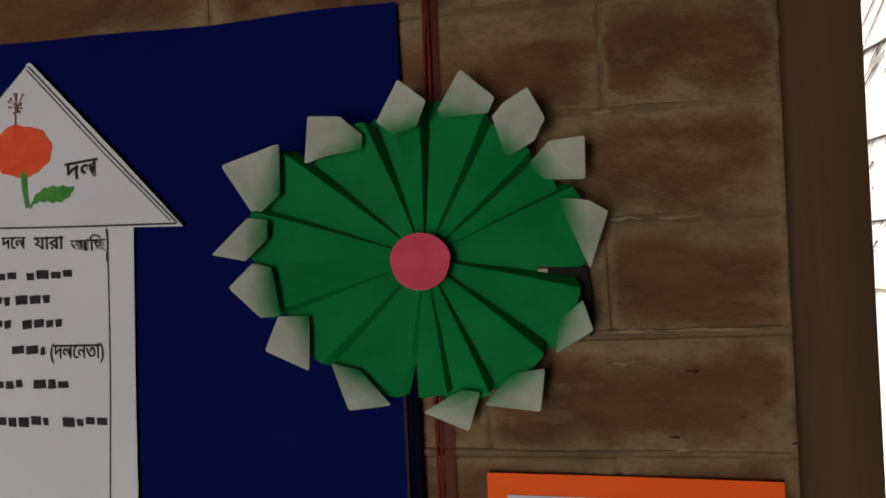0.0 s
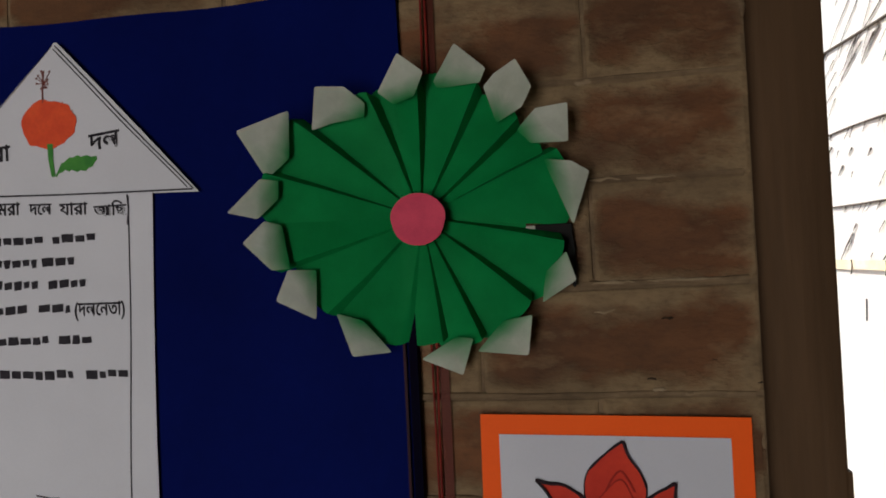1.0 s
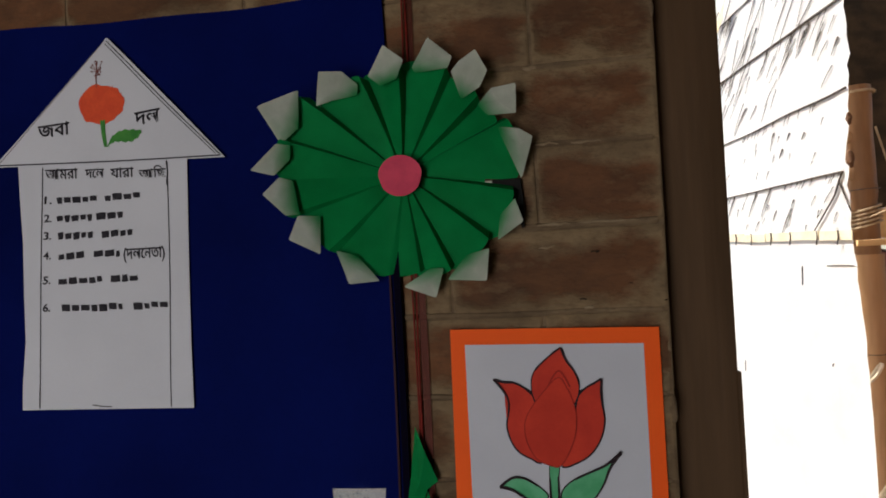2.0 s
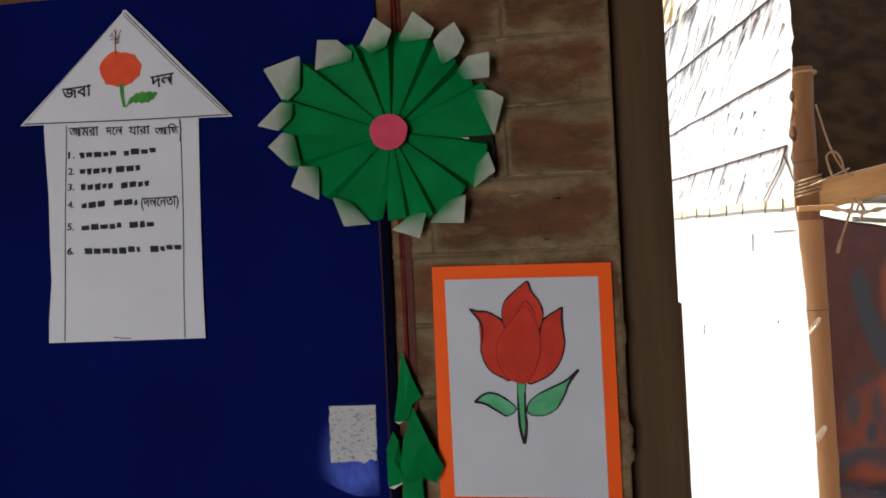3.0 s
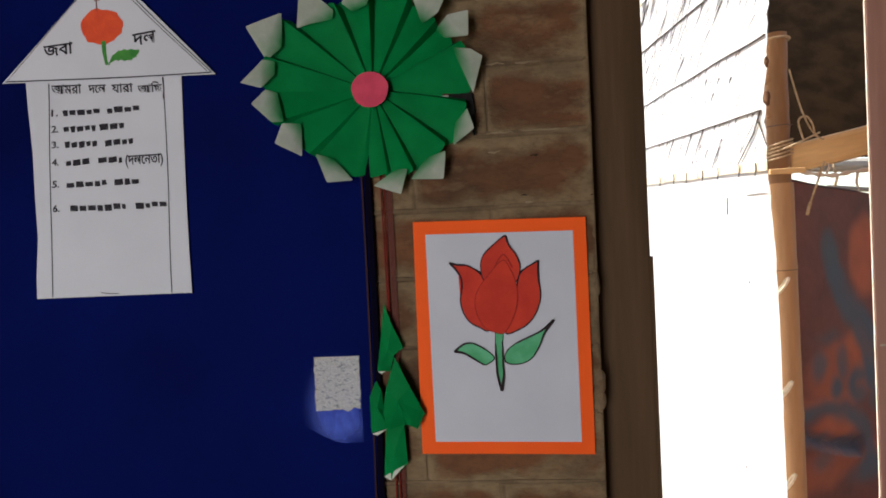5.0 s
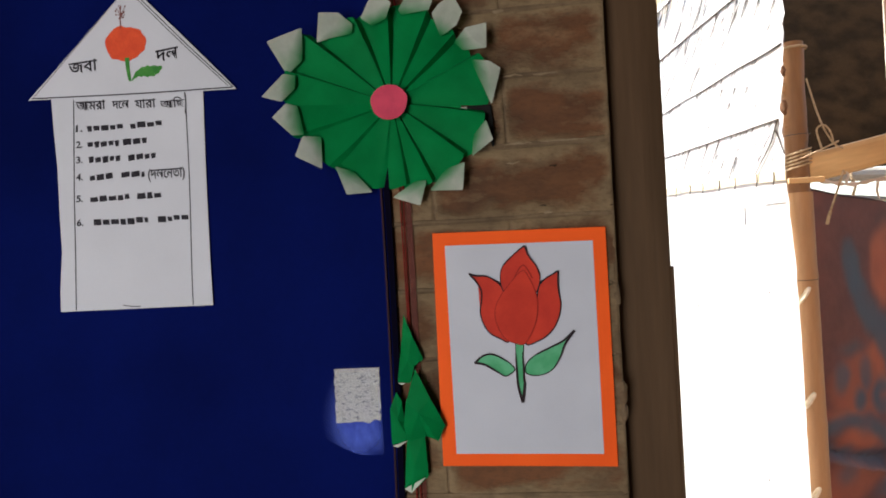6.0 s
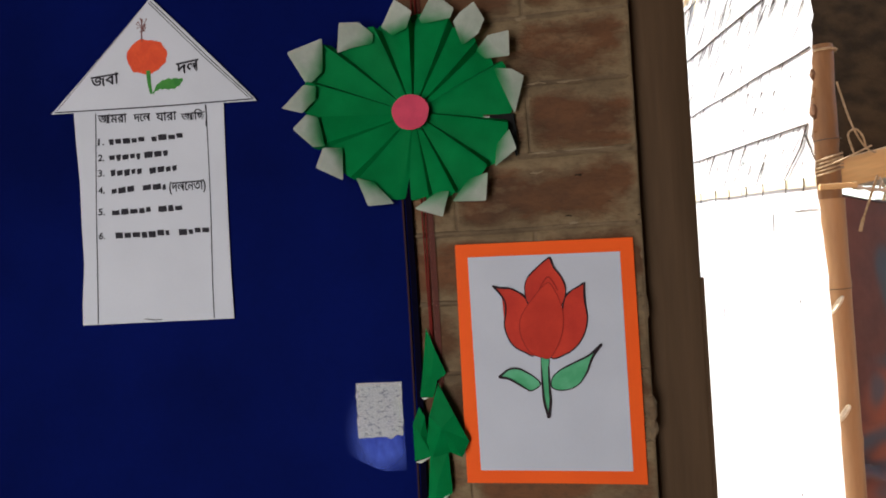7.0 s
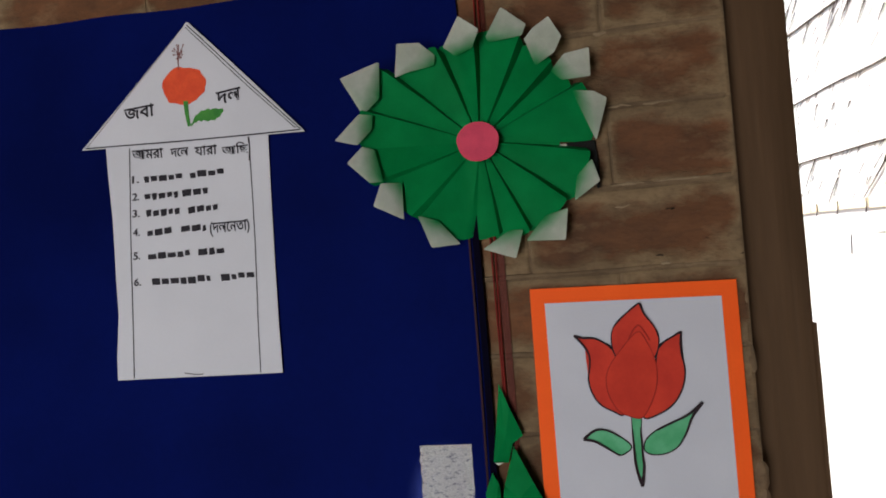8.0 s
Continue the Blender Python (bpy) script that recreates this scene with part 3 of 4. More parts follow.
# readable words
WORDS = [("\u099c\u09ac\u09be", -0.088, 0.3565, 0.046, 0.0180, ROOFY, roof_bow, 0.06), ("\u09a6\u09b2", 0.051, 0.3625, 0.036, 0.0175, ROOFY, roof_bow, 0.10),
         ("\u0986\u09ae\u09b0\u09be", -0.081, 0.302, 0.047, 0.0145, INKY, list_bow, -0.03), ("\u09a6\u09c7\u09b2", -0.023, 0.300, 0.027, 0.0135, INKY, list_bow, -0.02),
         ("\u09af\u09be\u09b0\u09be", 0.013, 0.298, 0.033, 0.0135, INKY, list_bow, -0.02), ("\u0986\u09bf\u099b", 0.053, 0.294, 0.038, 0.0165, INKY, list_bow, 0.0)]
for body, x, z, w, h, fr, bw, rise in WORDS:
    written("handwriting", body, x, z, w, h, fr, house, INK, bw, 0.0, rise, 0.016)
ROWS_Z = [0.2665, 0.2425, 0.2195, 0.1935, 0.161, 0.125]
for k, z in enumerate(ROWS_Z):
    written("number", str(k + 1) + ".", -0.084 - 0.0012 * k, z + 0.0030, 0.011, 0.0105, INKY, house, INK, list_bow, 0.1, 0.0, 0.02)
written("handwriting", "(\u09a6\u09b2\u09c7\u09a8\u09a4\u09be)", 0.028, 0.187, 0.058, 0.020, INKY, house, INK, list_bow, 0.0, 0.0, 0.016)
BARS = [((-0.065, -0.005), (0.004, 0.062)), ((-0.066, -0.013), (-0.009, 0.032)), ((-0.065, -0.012), (-0.002, 0.044)), ((-0.065, -0.021), (-0.014, 0.025)),
        ((-0.066, 0.000), (0.009, 0.053)), ((-0.062, 0.027), (0.040, 0.095))]
rnd = random.Random(21)
for k, z in enumerate(ROWS_Z):
    for a, b in BARS[k]:
        x = a
        while x < b - 0.006:
            w = min(rnd.uniform(0.009, 0.016), b - x)
            h = rnd.uniform(0.0065, 0.0095)
            mid = z + 0.0062 + rnd.uniform(-0.001, 0.001)
            part("written_bar", stroke(hand((x, mid), (x + w - 0.0028, mid + 0.0004), 5, 0.0003), h, INKY, bow=list_bow), INK, house)
            x += w

# ---- tulip poster ----
px, pz = 0.12, 1.065
PB = -0.003


def card_bow(x, z):
    return -0.0015 - 0.0012 * (x / 0.12) ** 2 - 0.001 * math.sin(z * 9)


poster = thing("tulip_poster", (px, 0, pz), "painted red tulip on white paper with orange card border", "poster")
part("card", sheet_grid([(0.335 - 0.335 * t, -0.1205 - 0.002 * t, 0.120) for t in np.linspace(0, 1, 12)], PB, 0.0008, card_bow), ORANGE, poster, "bright orange card")
part("drawing_sheet", sheet_grid([(0.3165 - 0.2985 * t, -0.1035 + 0.001 * t, 0.102) for t in np.linspace(0, 1, 12)], PB - 0.0010, 0.0004, card_bow), GREY_PAPER, poster, "white drawing paper")
DY = PB - 0.0015


def shape(name, pts, mat, front, line=0.0022, steps=7, label="", ink=PLUM_INK):
    pts = [(a - px, b - pz) for a, b in pts]
    c = curve_through(pts, True, steps)
    ob = part(name, flat(c, front, bow=card_bow), mat, poster, label)
    if line:
        part("outline", stroke(c, line, front - 0.0003, bow=card_bow, closed=True), ink, ob, "dark drawn outline")
    return ob


shape("drawn_petal", [(0.0494, 1.3398), (0.0588, 1.3377), (0.0718, 1.3366), (0.0833, 1.3308), (0.0934, 1.3214), (0.1015, 1.2854), (0.1010, 1.2442), (0.0875, 1.2470), (0.0738, 1.2553), (0.0656, 1.2683), (0.0618, 1.2854), (0.0645, 1.3017), (0.0647, 1.3156), (0.0583, 1.3286)], TULIP_RED, DY, 0.0020)
shape("drawn_petal", [(0.1727, 1.3402), (0.1641, 1.3356), (0.1543, 1.3299), (0.1455, 1.3204), (0.1370, 1.2843), (0.1227, 1.2399), (0.1437, 1.2441), (0.1598, 1.2563), (0.1702, 1.2742), (0.1743, 1.2941), (0.1718, 1.3136), (0.1714, 1.3281)], TULIP_RED, DY, 0.0020)
shape("drawn_petal", [(0.1285, 1.3768), (0.1331, 1.3633), (0.1429, 1.3484), (0.1475, 1.3349), (0.1428, 1.3144), (0.1226, 1.2908), (0.0971, 1.3128), (0.0924, 1.3342), (0.0974, 1.3510), (0.1118, 1.3651)], TULIP_RED, DY - 0.0007, 0.0014)
shape("drawn_petal", [(0.1236, 1.3423), (0.1336, 1.3293), (0.1407, 1.3084), (0.1418, 1.2860), (0.1358, 1.2631), (0.1221, 1.2399), (0.1079, 1.2403), (0.0941, 1.2480), (0.0845, 1.2665), (0.0826, 1.2860), (0.0882, 1.3022), (0.1036, 1.3229)], TULIP_DARK, DY - 0.0014, 0.0011, ink=TULIP_LINE)
part("drawn_petal_fold", stroke([(a - px, b - pz) for a, b in curve_through([(0.1118, 1.3324), (0.1184, 1.3443), (0.1252, 1.3502), (0.1313, 1.3427), (0.1367, 1.3316)])], 0.0018, DY - 0.0018, bow=card_bow), TULIP_LINE, poster)
shape("drawn_stem", [(0.1099, 1.2445), (0.1200, 1.2442), (0.1180, 1.2182), (0.1178, 1.1939), (0.1182, 1.1794), (0.1146, 1.1576), (0.1093, 1.1796), (0.1082, 1.2124)], LEAF_GREEN, DY, 0.0010, 4)
shape("drawn_leaf", [(0.0507, 1.2136), (0.0644, 1.2241), (0.0786, 1.2242), (0.0947, 1.2153), (0.1059, 1.2040), (0.0983, 1.1957), (0.0900, 1.1942), (0.0762, 1.2031), (0.0636, 1.2107)], LEAF_GREEN, DY, 0.0016)
shape("drawn_leaf", [(0.1900, 1.2560), (0.1732, 1.2419), (0.1549, 1.2328), (0.1366, 1.2237), (0.1236, 1.2125), (0.1205, 1.1999), (0.1291, 1.1942), (0.1457, 1.1955), (0.1598, 1.2041), (0.1696, 1.2202), (0.1771, 1.2382)], LEAF_GREEN, DY, 0.0016)

# brush strokes that swell towards the points
for line, wide in (([(0.0483, 1.3404), (0.0599, 1.3370), (0.0729, 1.3360), (0.0844, 1.3296), (0.0923, 1.3221)], 0.0030), ([(0.0494, 1.3398), (0.0583, 1.3286), (0.0647, 1.3156), (0.0644, 1.2999)], 0.0030),
                   ([(0.1733, 1.3408), (0.1641, 1.3356), (0.1543, 1.3299), (0.1462, 1.3216)], 0.0026), ([(0.1727, 1.3408), (0.1719, 1.3257), (0.1727, 1.3075), (0.1742, 1.2923)], 0.0032),
                   ([(0.1285, 1.3774), (0.1331, 1.3633), (0.1429, 1.3484), (0.1474, 1.3337)], 0.0030), ([(0.1279, 1.3774), (0.1125, 1.3657), (0.0980, 1.3510)], 0.0024),
                   ([(0.1906, 1.2566), (0.1771, 1.2382), (0.1696, 1.2202), (0.1598, 1.2041)], 0.0042), ([(0.1906, 1.2566), (0.1732, 1.2419), (0.1549, 1.2328), (0.1366, 1.2237)], 0.0040),
                   ([(0.0502, 1.2136), (0.0644, 1.2241), (0.0786, 1.2242), (0.0947, 1.2153)], 0.0036), ([(0.0502, 1.2136), (0.0636, 1.2107), (0.0762, 1.2031), (0.0911, 1.1935)], 0.0040),
                   ([(0.1145, 1.1564), (0.1182, 1.1794), (0.1178, 1.1939), (0.1179, 1.2273)], 0.0044), ([(0.1145, 1.1564), (0.1093, 1.1796), (0.1084, 1.2063), (0.1082, 1.2245)], 0.0042)):
    part("outline", stroke([(a - px, b - pz) for a, b in curve_through(line)], wide, DY - 0.0024, bow=card_bow, ends=(0.9, 0.35)), PLUM_INK, poster, "dark plum outline")

# the card hangs a little askew
for piece in poster.children_recursive:
    for v in piece.data.vertices:
        v.co.z = 0.335 - 0.988 * (0.335 - v.co.z) - 0.0175 * (v.co.x + 0.12)

# ---- folded paper flower ----
cx, cz = -0.047, 1.588
flower = thing("paper_flower", (cx, 0, cz), "large folded green paper flower with pale tips and pink centre", "paper flower")


def stand(x, z):
    """How far the flower stands off the wall."""
    return -0.011 - 0.33 * max(0.0, -x - 0.02) - 0.03 * max(0.0, z)


def pleat(a0, a1, reach, rise, turned, u, t):
    """A place on one pleat, u across it and t along it: low along one edge, raised along the other, which overlaps the next pleat."""
    pinch = 0.05 * max(0.0, min(t, 1.0) - 0.55) / 0.45            # the pleat narrows towards its end
    v = 0.5 + (u - 0.5) * (1 - pinch)
    a = radians(a0 - (4.5 if turned else 1.5) + (a1 - a0 + 6.0) * v)
    r = 0.008 + (1.078 * reach * (1 - 0.06 * abs(2 * u - 1) ** 3 + 0.012 * math.sin(a0 * 3 + 9 * u)) - 0.008) * t
    x, z = r * math.cos(a), r * math.sin(a)
    return x, stand(x, z) + 0.004 - raised(rise, 1 - u if turned else u, t), z


def raised(rise, f, t):
    """How far a pleat stands out, f of the way from its low edge to its raised edge."""
    fold = min(f / 0.90, 1.0) ** 1.7 - 0.85 * math.sin(0.5 * math.pi * max(0.0, f - 0.90) / 0.10) ** 2
    return 1.35 * rise * fold * (0.12 + 0.88 * t) + 0.006 * (1 - t)


def blade(a0, a1, reach, rise, turned=False):
    bm = bmesh.new()
    grid = []
    for k in range(15):
        row = [bm.verts.new(pleat(a0, a1, reach, rise, turned, u, k / 14)) for u in (0.0, 0.04, 0.09, 0.16, 0.30, 0.50, 0.70, 0.84, 0.90, 0.95, 1.0)]
        grid.append(row)
    for g, h in zip(grid, grid[1:]):
        for i in range(10):
            bm.faces.new((g[i], g[i + 1], h[i + 1], h[i]))
    bmesh.ops.solidify(bm, geom=bm.faces[:], thickness=0.0005)
    ob = part("petal", bm, GREEN, flower, smooth=True)
    return ob, (a0, a1, reach, rise, turned)


def rounded(outline, share=0.10):
    """The same outline with each corner cut and softened."""
    out, n = [], len(outline)
    for i in range(n):
        p, q, r = (np.array(outline[(i + d) % n], float) for d in (-1, 0, 1))
        out += [q + (p - q) * share, q + (p - q) * share * 0.35 + (r - q) * share * 0.05, q + (r - q) * share * 0.35 + (p - q) * share * 0.05, q + (r - q) * share]
    return out


def folded_tip(outline, over, curl, fade=0.020):
    """The pale end of a pleat, lying on it and running on past it, with green overspray along its inner side."""
    owner, (a0, a1, reach, rise, turned) = over
    outline = rounded([((1.034 if x > 0 else 1.030) * x, 1.040 * z) for x, z in outline])
    n = len(outline)
    mx, mz = sum(q[0] for q in outline) / n, sum(q[1] for q in outline) / n
    near = min(math.hypot(*q) for q in outline)
    mid_a = radians((a0 + a1) / 2)
    bm = bmesh.new()
    spray = bm.verts.layers.float.new("spray")

    def vert(x, z, swell):
        r = math.hypot(x, z)
        turn = math.degrees((math.atan2(z, x) - mid_a + math.pi) % (2 * math.pi) - math.pi)
        u = min(max(0.5 + turn / (a1 - a0 + 6.0), 0.0), 1.0)
        f = min(1 - u if turned else u, 0.91)
        lift = raised(rise, f, min(r / (1.078 * reach), 1.05))
        v = bm.verts.new((x, stand(x, z) - 0.0020 - lift - swell - curl * max(0.0, r - 0.118) / 0.03, z))
        v[spray] = 1 - min(max((r - near + 0.004 * noise.noise(Vector((x * 70, z * 70, 3)))) / fade, 0.0), 1.0)
        return v

    rings = [[vert(mx + (q[0] - mx) * s, mz + (q[1] - mz) * s, 0.0022 * (1 - s * s) + 0.0008 * noise.noise(Vector((q[0] * 60, q[1] * 60, s)))) for q in outline] for s in (1.0, 0.82, 0.62, 0.40, 0.20)]
    m = vert(mx, mz, 0.0022)
    for g, h in zip(rings, rings[1:]):
        for i in range(n):
            bm.faces.new((g[i], g[(i + 1) % n], h[(i + 1) % n], h[i]))
    for i in range(n):
        bm.faces.new((rings[-1][i], rings[-1][(i + 1) % n], m))
    bmesh.ops.solidify(bm, geom=bm.faces[:], thickness=0.0005)
    part("folded_tip", bm, TIP, owner, "pale reverse of the paper", smooth=True)


blade_of = {}
TURNS = [(-164, -136), (-136, -101), (-101, -84), (-84, -67), (-67, -40), (-40, -13), (-5, 22), (22, 43), (43, 65), (65, 90), (90, 111), (111, 141), (141, 164), (164, 180), (180, 196)]
for k, (a0, a1) in enumerate(TURNS):
    reach = (0.119, 0.116, 0.113, 0.121, 0.122, 0.127, 0.134, 0.120, 0.123, 0.128, 0.121, 0.119, 0.138, 0.137, 0.134)[k]
    rise = (0.006, 0.004, 0.008, 0.012, 0.016, 0.019, 0.018, 0.013, 0.015, 0.013, 0.016, 0.014, 0.013, 0.010, 0.006)[k]
    blade_of[a0] = blade(a0, a1, reach, rise, 20 < a0 < 170)
folded_tip([(-0.035, 0.115), (-0.013, 0.146), (0.011, 0.126), (0.001, 0.106), (-0.020, 0.103)], blade_of[90], 0.004)
folded_tip([(0.017, 0.122), (0.038, 0.152), (0.066, 0.125), (0.060, 0.113), (0.020, 0.115)], blade_of[65], 0.003)
folded_tip([(0.062, 0.113), (0.072, 0.123), (0.092, 0.132), (0.105, 0.105), (0.096, 0.088), (0.073, 0.078)], blade_of[43], 0.006)
folded_tip([(0.090, 0.073), (0.107, 0.090), (0.135, 0.091), (0.134, 0.056), (0.102, 0.059)], blade_of[22], 0.006)
folded_tip([(0.112, 0.043), (0.136, 0.040), (0.151, 0.031), (0.136, -0.014)], blade_of[-5], 0.002)
folded_tip([(0.128, -0.037), (0.136, -0.062), (0.106, -0.081), (0.110, -0.054)], blade_of[-40], 0.002)
folded_tip([(0.097, -0.090), (0.092, -0.126), (0.046, -0.123), (0.070, -0.096)], blade_of[-67], 0.003)
folded_tip([(-0.006, -0.129), (0.033, -0.143), (0.044, -0.110), (0.028, -0.109)], blade_of[-84], 0.003)
folded_tip([(-0.079, -0.084), (-0.065, -0.123), (-0.031, -0.121), (-0.056, -0.091)], blade_of[-136], 0.004)
folded_tip([(-0.094, -0.044), (-0.093, -0.088), (-0.127, -0.070), (-0.118, -0.043)], blade_of[-164], 0.004)
folded_tip([(-0.153, -0.018), (-0.128, -0.043), (-0.113, -0.042), (-0.122, -0.003), (-0.136, 0.001)], blade_of[180], 0.003)
folded_tip([(-0.165, 0.009), (-0.134, 0.037), (-0.119, 0.035), (-0.122, 0.020), (-0.141, 0.003)], blade_of[164], 0.002)
folded_tip([(-0.152, 0.079), (-0.105, 0.095), (-0.111, 0.056), (-0.132, 0.038)], blade_of[141], 0.003)
folded_tip([(-0.093, 0.081), (-0.086, 0.118), (-0.060, 0.117), (-0.043, 0.102), (-0.045, 0.091), (-0.075, 0.087)], blade_of[111], 0.004)
part("backing_disc", flat([(0.098 * math.cos(a), 0.098 * math.sin(a)) for a in np.linspace(0, 2 * math.pi, 41)[:-1]], -0.0045, 0.0008), GREEN, flower)
disc = [(-0.001 + 0.0258 * (1 + 0.025 * math.sin(3 * a) + 0.012 * math.sin(7 * a)) * math.cos(a), -0.0027 + 0.0248 * (1 + 0.02 * math.cos(2 * a)) * math.sin(a)) for a in np.linspace(0, 2 * math.pi, 41)[:-1]]
part("centre_disc", flat(disc, -0.030, 0.0012), PINK, flower, "pink paper disc")

# black clip behind the flower
clip = thing("black_clip", (0.08, 0, 1.545), "small black plastic clip behind the paper flower", "clip")
part("pale_end", boxes((-0.030, -0.0213, -0.0085, -0.0060, 0.020, 0.030), bevel=0.001), PALE, clip, "pale paper end")
part("bar", boxes((-0.021, 0.013, -0.0085, -0.0050, 0.018, 0.031), bevel=0.0012), BLACK_PLASTIC, clip)
# shadow below the bar, put in as a flat black plate
part("tail", flat(curve_through([(0.000, 0.029), (0.010, 0.028), (0.0135, 0.012), (0.0145, -0.006), (0.0140, -0.026), (0.0105, -0.026), (0.007, -0.006), (0.001, 0.010)], True, 4), -0.0095, 0.004), BLACK_PLASTIC, clip)

# ---- folded green paper leaves ----
chain = thing("paper_leaf_chain", (-0.040, 0, 1.024), "chain of folded green paper leaves hanging beside the poster", "paper decoration")


def kite(pts, fold, lift, name="leaf"):
    """A folded kite: an outline fanned from a raised fold line."""
    bm = bmesh.new()
    ring_v = [bm.verts.new((a + 0.04, -0.010 - lift * (0.35 + 0.4 * (i % 2)), b - 1.02)) for i, (a, b) in enumerate(pts)]
    mid = bm.verts.new((fold[0] + 0.04, -0.011 - 0.85 * lift, fold[1] - 1.02))
    for i in range(len(ring_v)):
        bm.faces.new((ring_v[i], ring_v[(i + 1) % len(ring_v)], mid))
    bmesh.ops.solidify(bm, geom=bm.faces[:], thickness=0.0006)
    return part(name, bm, GREEN, chain)


kite([(-0.047, 1.283), (-0.036, 1.254), (-0.022, 1.219), (-0.035, 1.210), (-0.042, 1.186), (-0.060, 1.188), (-0.054, 1.230)], (-0.043, 1.219), 0.008)
kite([(-0.051, 1.113), (-0.025, 1.113), (-0.023, 1.054), (-0.048, 1.032), (-0.058, 1.038)], (-0.042, 1.07), 0.008)
kite([(-0.063, 1.174), (-0.072, 1.152), (-0.073, 1.099), (-0.047, 1.107), (-0.053, 1.130), (-0.055, 1.162)], (-0.062, 1.137), 0.012)
kite([(-0.034, 1.207), (-0.013, 1.165), (0.005, 1.126), (-0.005, 1.106), (-0.022, 1.111), (-0.046, 1.106), (-0.056, 1.118), (-0.048, 1.162)], (-0.031, 1.147), 0.018)
for a, b, c in (((-0.072, 1.098), (-0.050, 1.105), (-0.064, 1.096)), ((-0.058, 1.037), (-0.027, 1.053), (-0.048, 1.031)), ((-0.059, 1.187), (-0.048, 1.187), (-0.054, 1.184))):
    part("folded_edge", flat([(q[0] + 0.04, q[1] - 1.02) for q in (a, b, c)], -0.016, 0.0006), PALE, chain, "pale folded paper edge")

# ---- outside: ground, screen, pole, beam, painted panel, roof ----
solid("ground", boxes((-60, 60, -60, 60, -0.5, -0.104)), EARTH, "bare brown earth ground outside", "ground", kind="structure")

# the screen runs away from the pole, beside the way out of the door; along its length x falls from 0 at the pole
screen = thing("palm_leaf_screen", (0.735, 0.612, 0.1), "bright sunlit white sheet and palm-leaf screen beside the door", "screen")
screen.rotation_euler = (0, 0, math.atan2(-1.0, 0.2))
FAR = -1.6


def screen_edge(z):
    """End of the sheet and the mat beside the pole, at a height."""
    return float(np.interp(z, (0.0, 0.83, 1.29, 1.40, 1.478, 1.65, 1.72, 1.80, 2.50), (0.018, 0.013, 0.005, -0.008, -0.015, -0.021, -0.011, 0.005, 0.006)))


def seam(x):
    return 1.500 - 0.033 * x


def screen_sheet(low, high, y, ragged):
    """A sheet between two heights, each a function of the place along the screen."""
    bm = bmesh.new()
    nx, nz = 26, 50
    g = []
    for j in range(nz + 1):
        z = low(0) + (high(0) - low(0)) * j / nz
        end = screen_edge(z) + ragged * noise.noise(Vector((0, z * 40, low(0))))
        row = [FAR + (end - FAR) * i / nx for i in range(nx + 1)]
        g.append([bm.verts.new((x, y + 0.0008 * noise.noise(Vector((x * 6, z * 5, low(0)))), low(x) + (high(x) - low(x)) * j / nz - 0.1)) for x in row])
    for j in range(nz):
        for i in range(nx):
            bm.faces.new((g[j][i], g[j][i + 1], g[j + 1][i + 1], g[j + 1][i]))
    bmesh.ops.solidify(bm, geom=bm.faces[:], thickness=0.002)
    return bm


part("lower_sheet", screen_sheet(lambda x: 0.0, seam, 0.0, 0.005), SCREEN, screen, "plain white sheet", smooth=True)
part("upper_mat", screen_sheet(lambda x: seam(x) + 0.002, lambda x: 2.5, 0.001, 0.010), SCREEN, screen, "pale palm-leaf mat", smooth=True)
rnd = random.Random(11)
for k in range(14):
    x1 = -0.012 - 0.105 * k
    low = rnd.uniform(-0.011, -0.007)
    bm = boxes((x1 - 0.103, x1, -0.0048 - 0.0012 * (k % 2), -0.0022 - 0.0012 * (k % 2), low, low + rnd.uniform(0.017, 0.022)))
    for v in bm.verts:
        v.co.z += seam(v.co.x) - 0.1
    part("cross_strip", bm, STRIP, screen, "pale split bamboo strip")
for k in range(7):
    x = -0.05 - 0.085 * k + rnd.uniform(-0.02, 0.02)
    part("strip_tie", tube([(x, -0.0062, seam(x) - 0.088), (x + 0.002, -0.0066, seam(x) - 0.10), (x - 0.003, -0.0062, seam(x) - 0.118)], 0.0014, 5), RIB, screen, "dark thread round the strip")

# midribs of the palm fronds laid level, one above another, with leaflet edges slanting down from them
RIBS = [(1.632, 1.630), (1.798, 1.773), (1.980, 1.948), (2.140, 2.100), (2.30, 2.26)]


def rib_height(k, x):
    return RIBS[k][0] + (RIBS[k][1] - RIBS[k][0]) * min(-x / 0.6, 1.5)


def slit(bm, x, z, ln, lean, thick=0.0009):
    """A dark leaflet edge that runs down from a place on the mat."""
    tube([(x, -0.0010, z - 0.1), (x + 0.55 * lean * ln, -0.0012, z - 0.1 - 0.5 * ln), (x + lean * ln, -0.0010, z - 0.1 - ln)], thick, 4, bm, taper=0.35)


for k in range(len(RIBS)):
    xs = np.linspace(-1.3, screen_edge(RIBS[k][0]) - 0.012, 48)
    rib = part("midrib", tube([(x, -0.0010, rib_height(k, x) - 0.1 + 0.003 * noise.noise(Vector((x * 7, k, 3)))) for x in xs], [0.0006 + 0.0018 * i / 47 + (0.0008 if k == 2 else 0.0) for i in range(48)], 6), RIB, screen, "dark leaf midrib")
    bm = bmesh.new()
    for i in range(34):
        x = rnd.uniform(-0.9, -0.03)
        slit(bm, x, rib_height(k, x), rnd.uniform(0.008, 0.022) if k < 2 else rnd.uniform(0.015, 0.06), rnd.uniform(-1.1, -0.5))
    part("leaflet_edges", bm, RIB, rib, "thin dark leaflet edges", kind="stuff")
bm = bmesh.new()
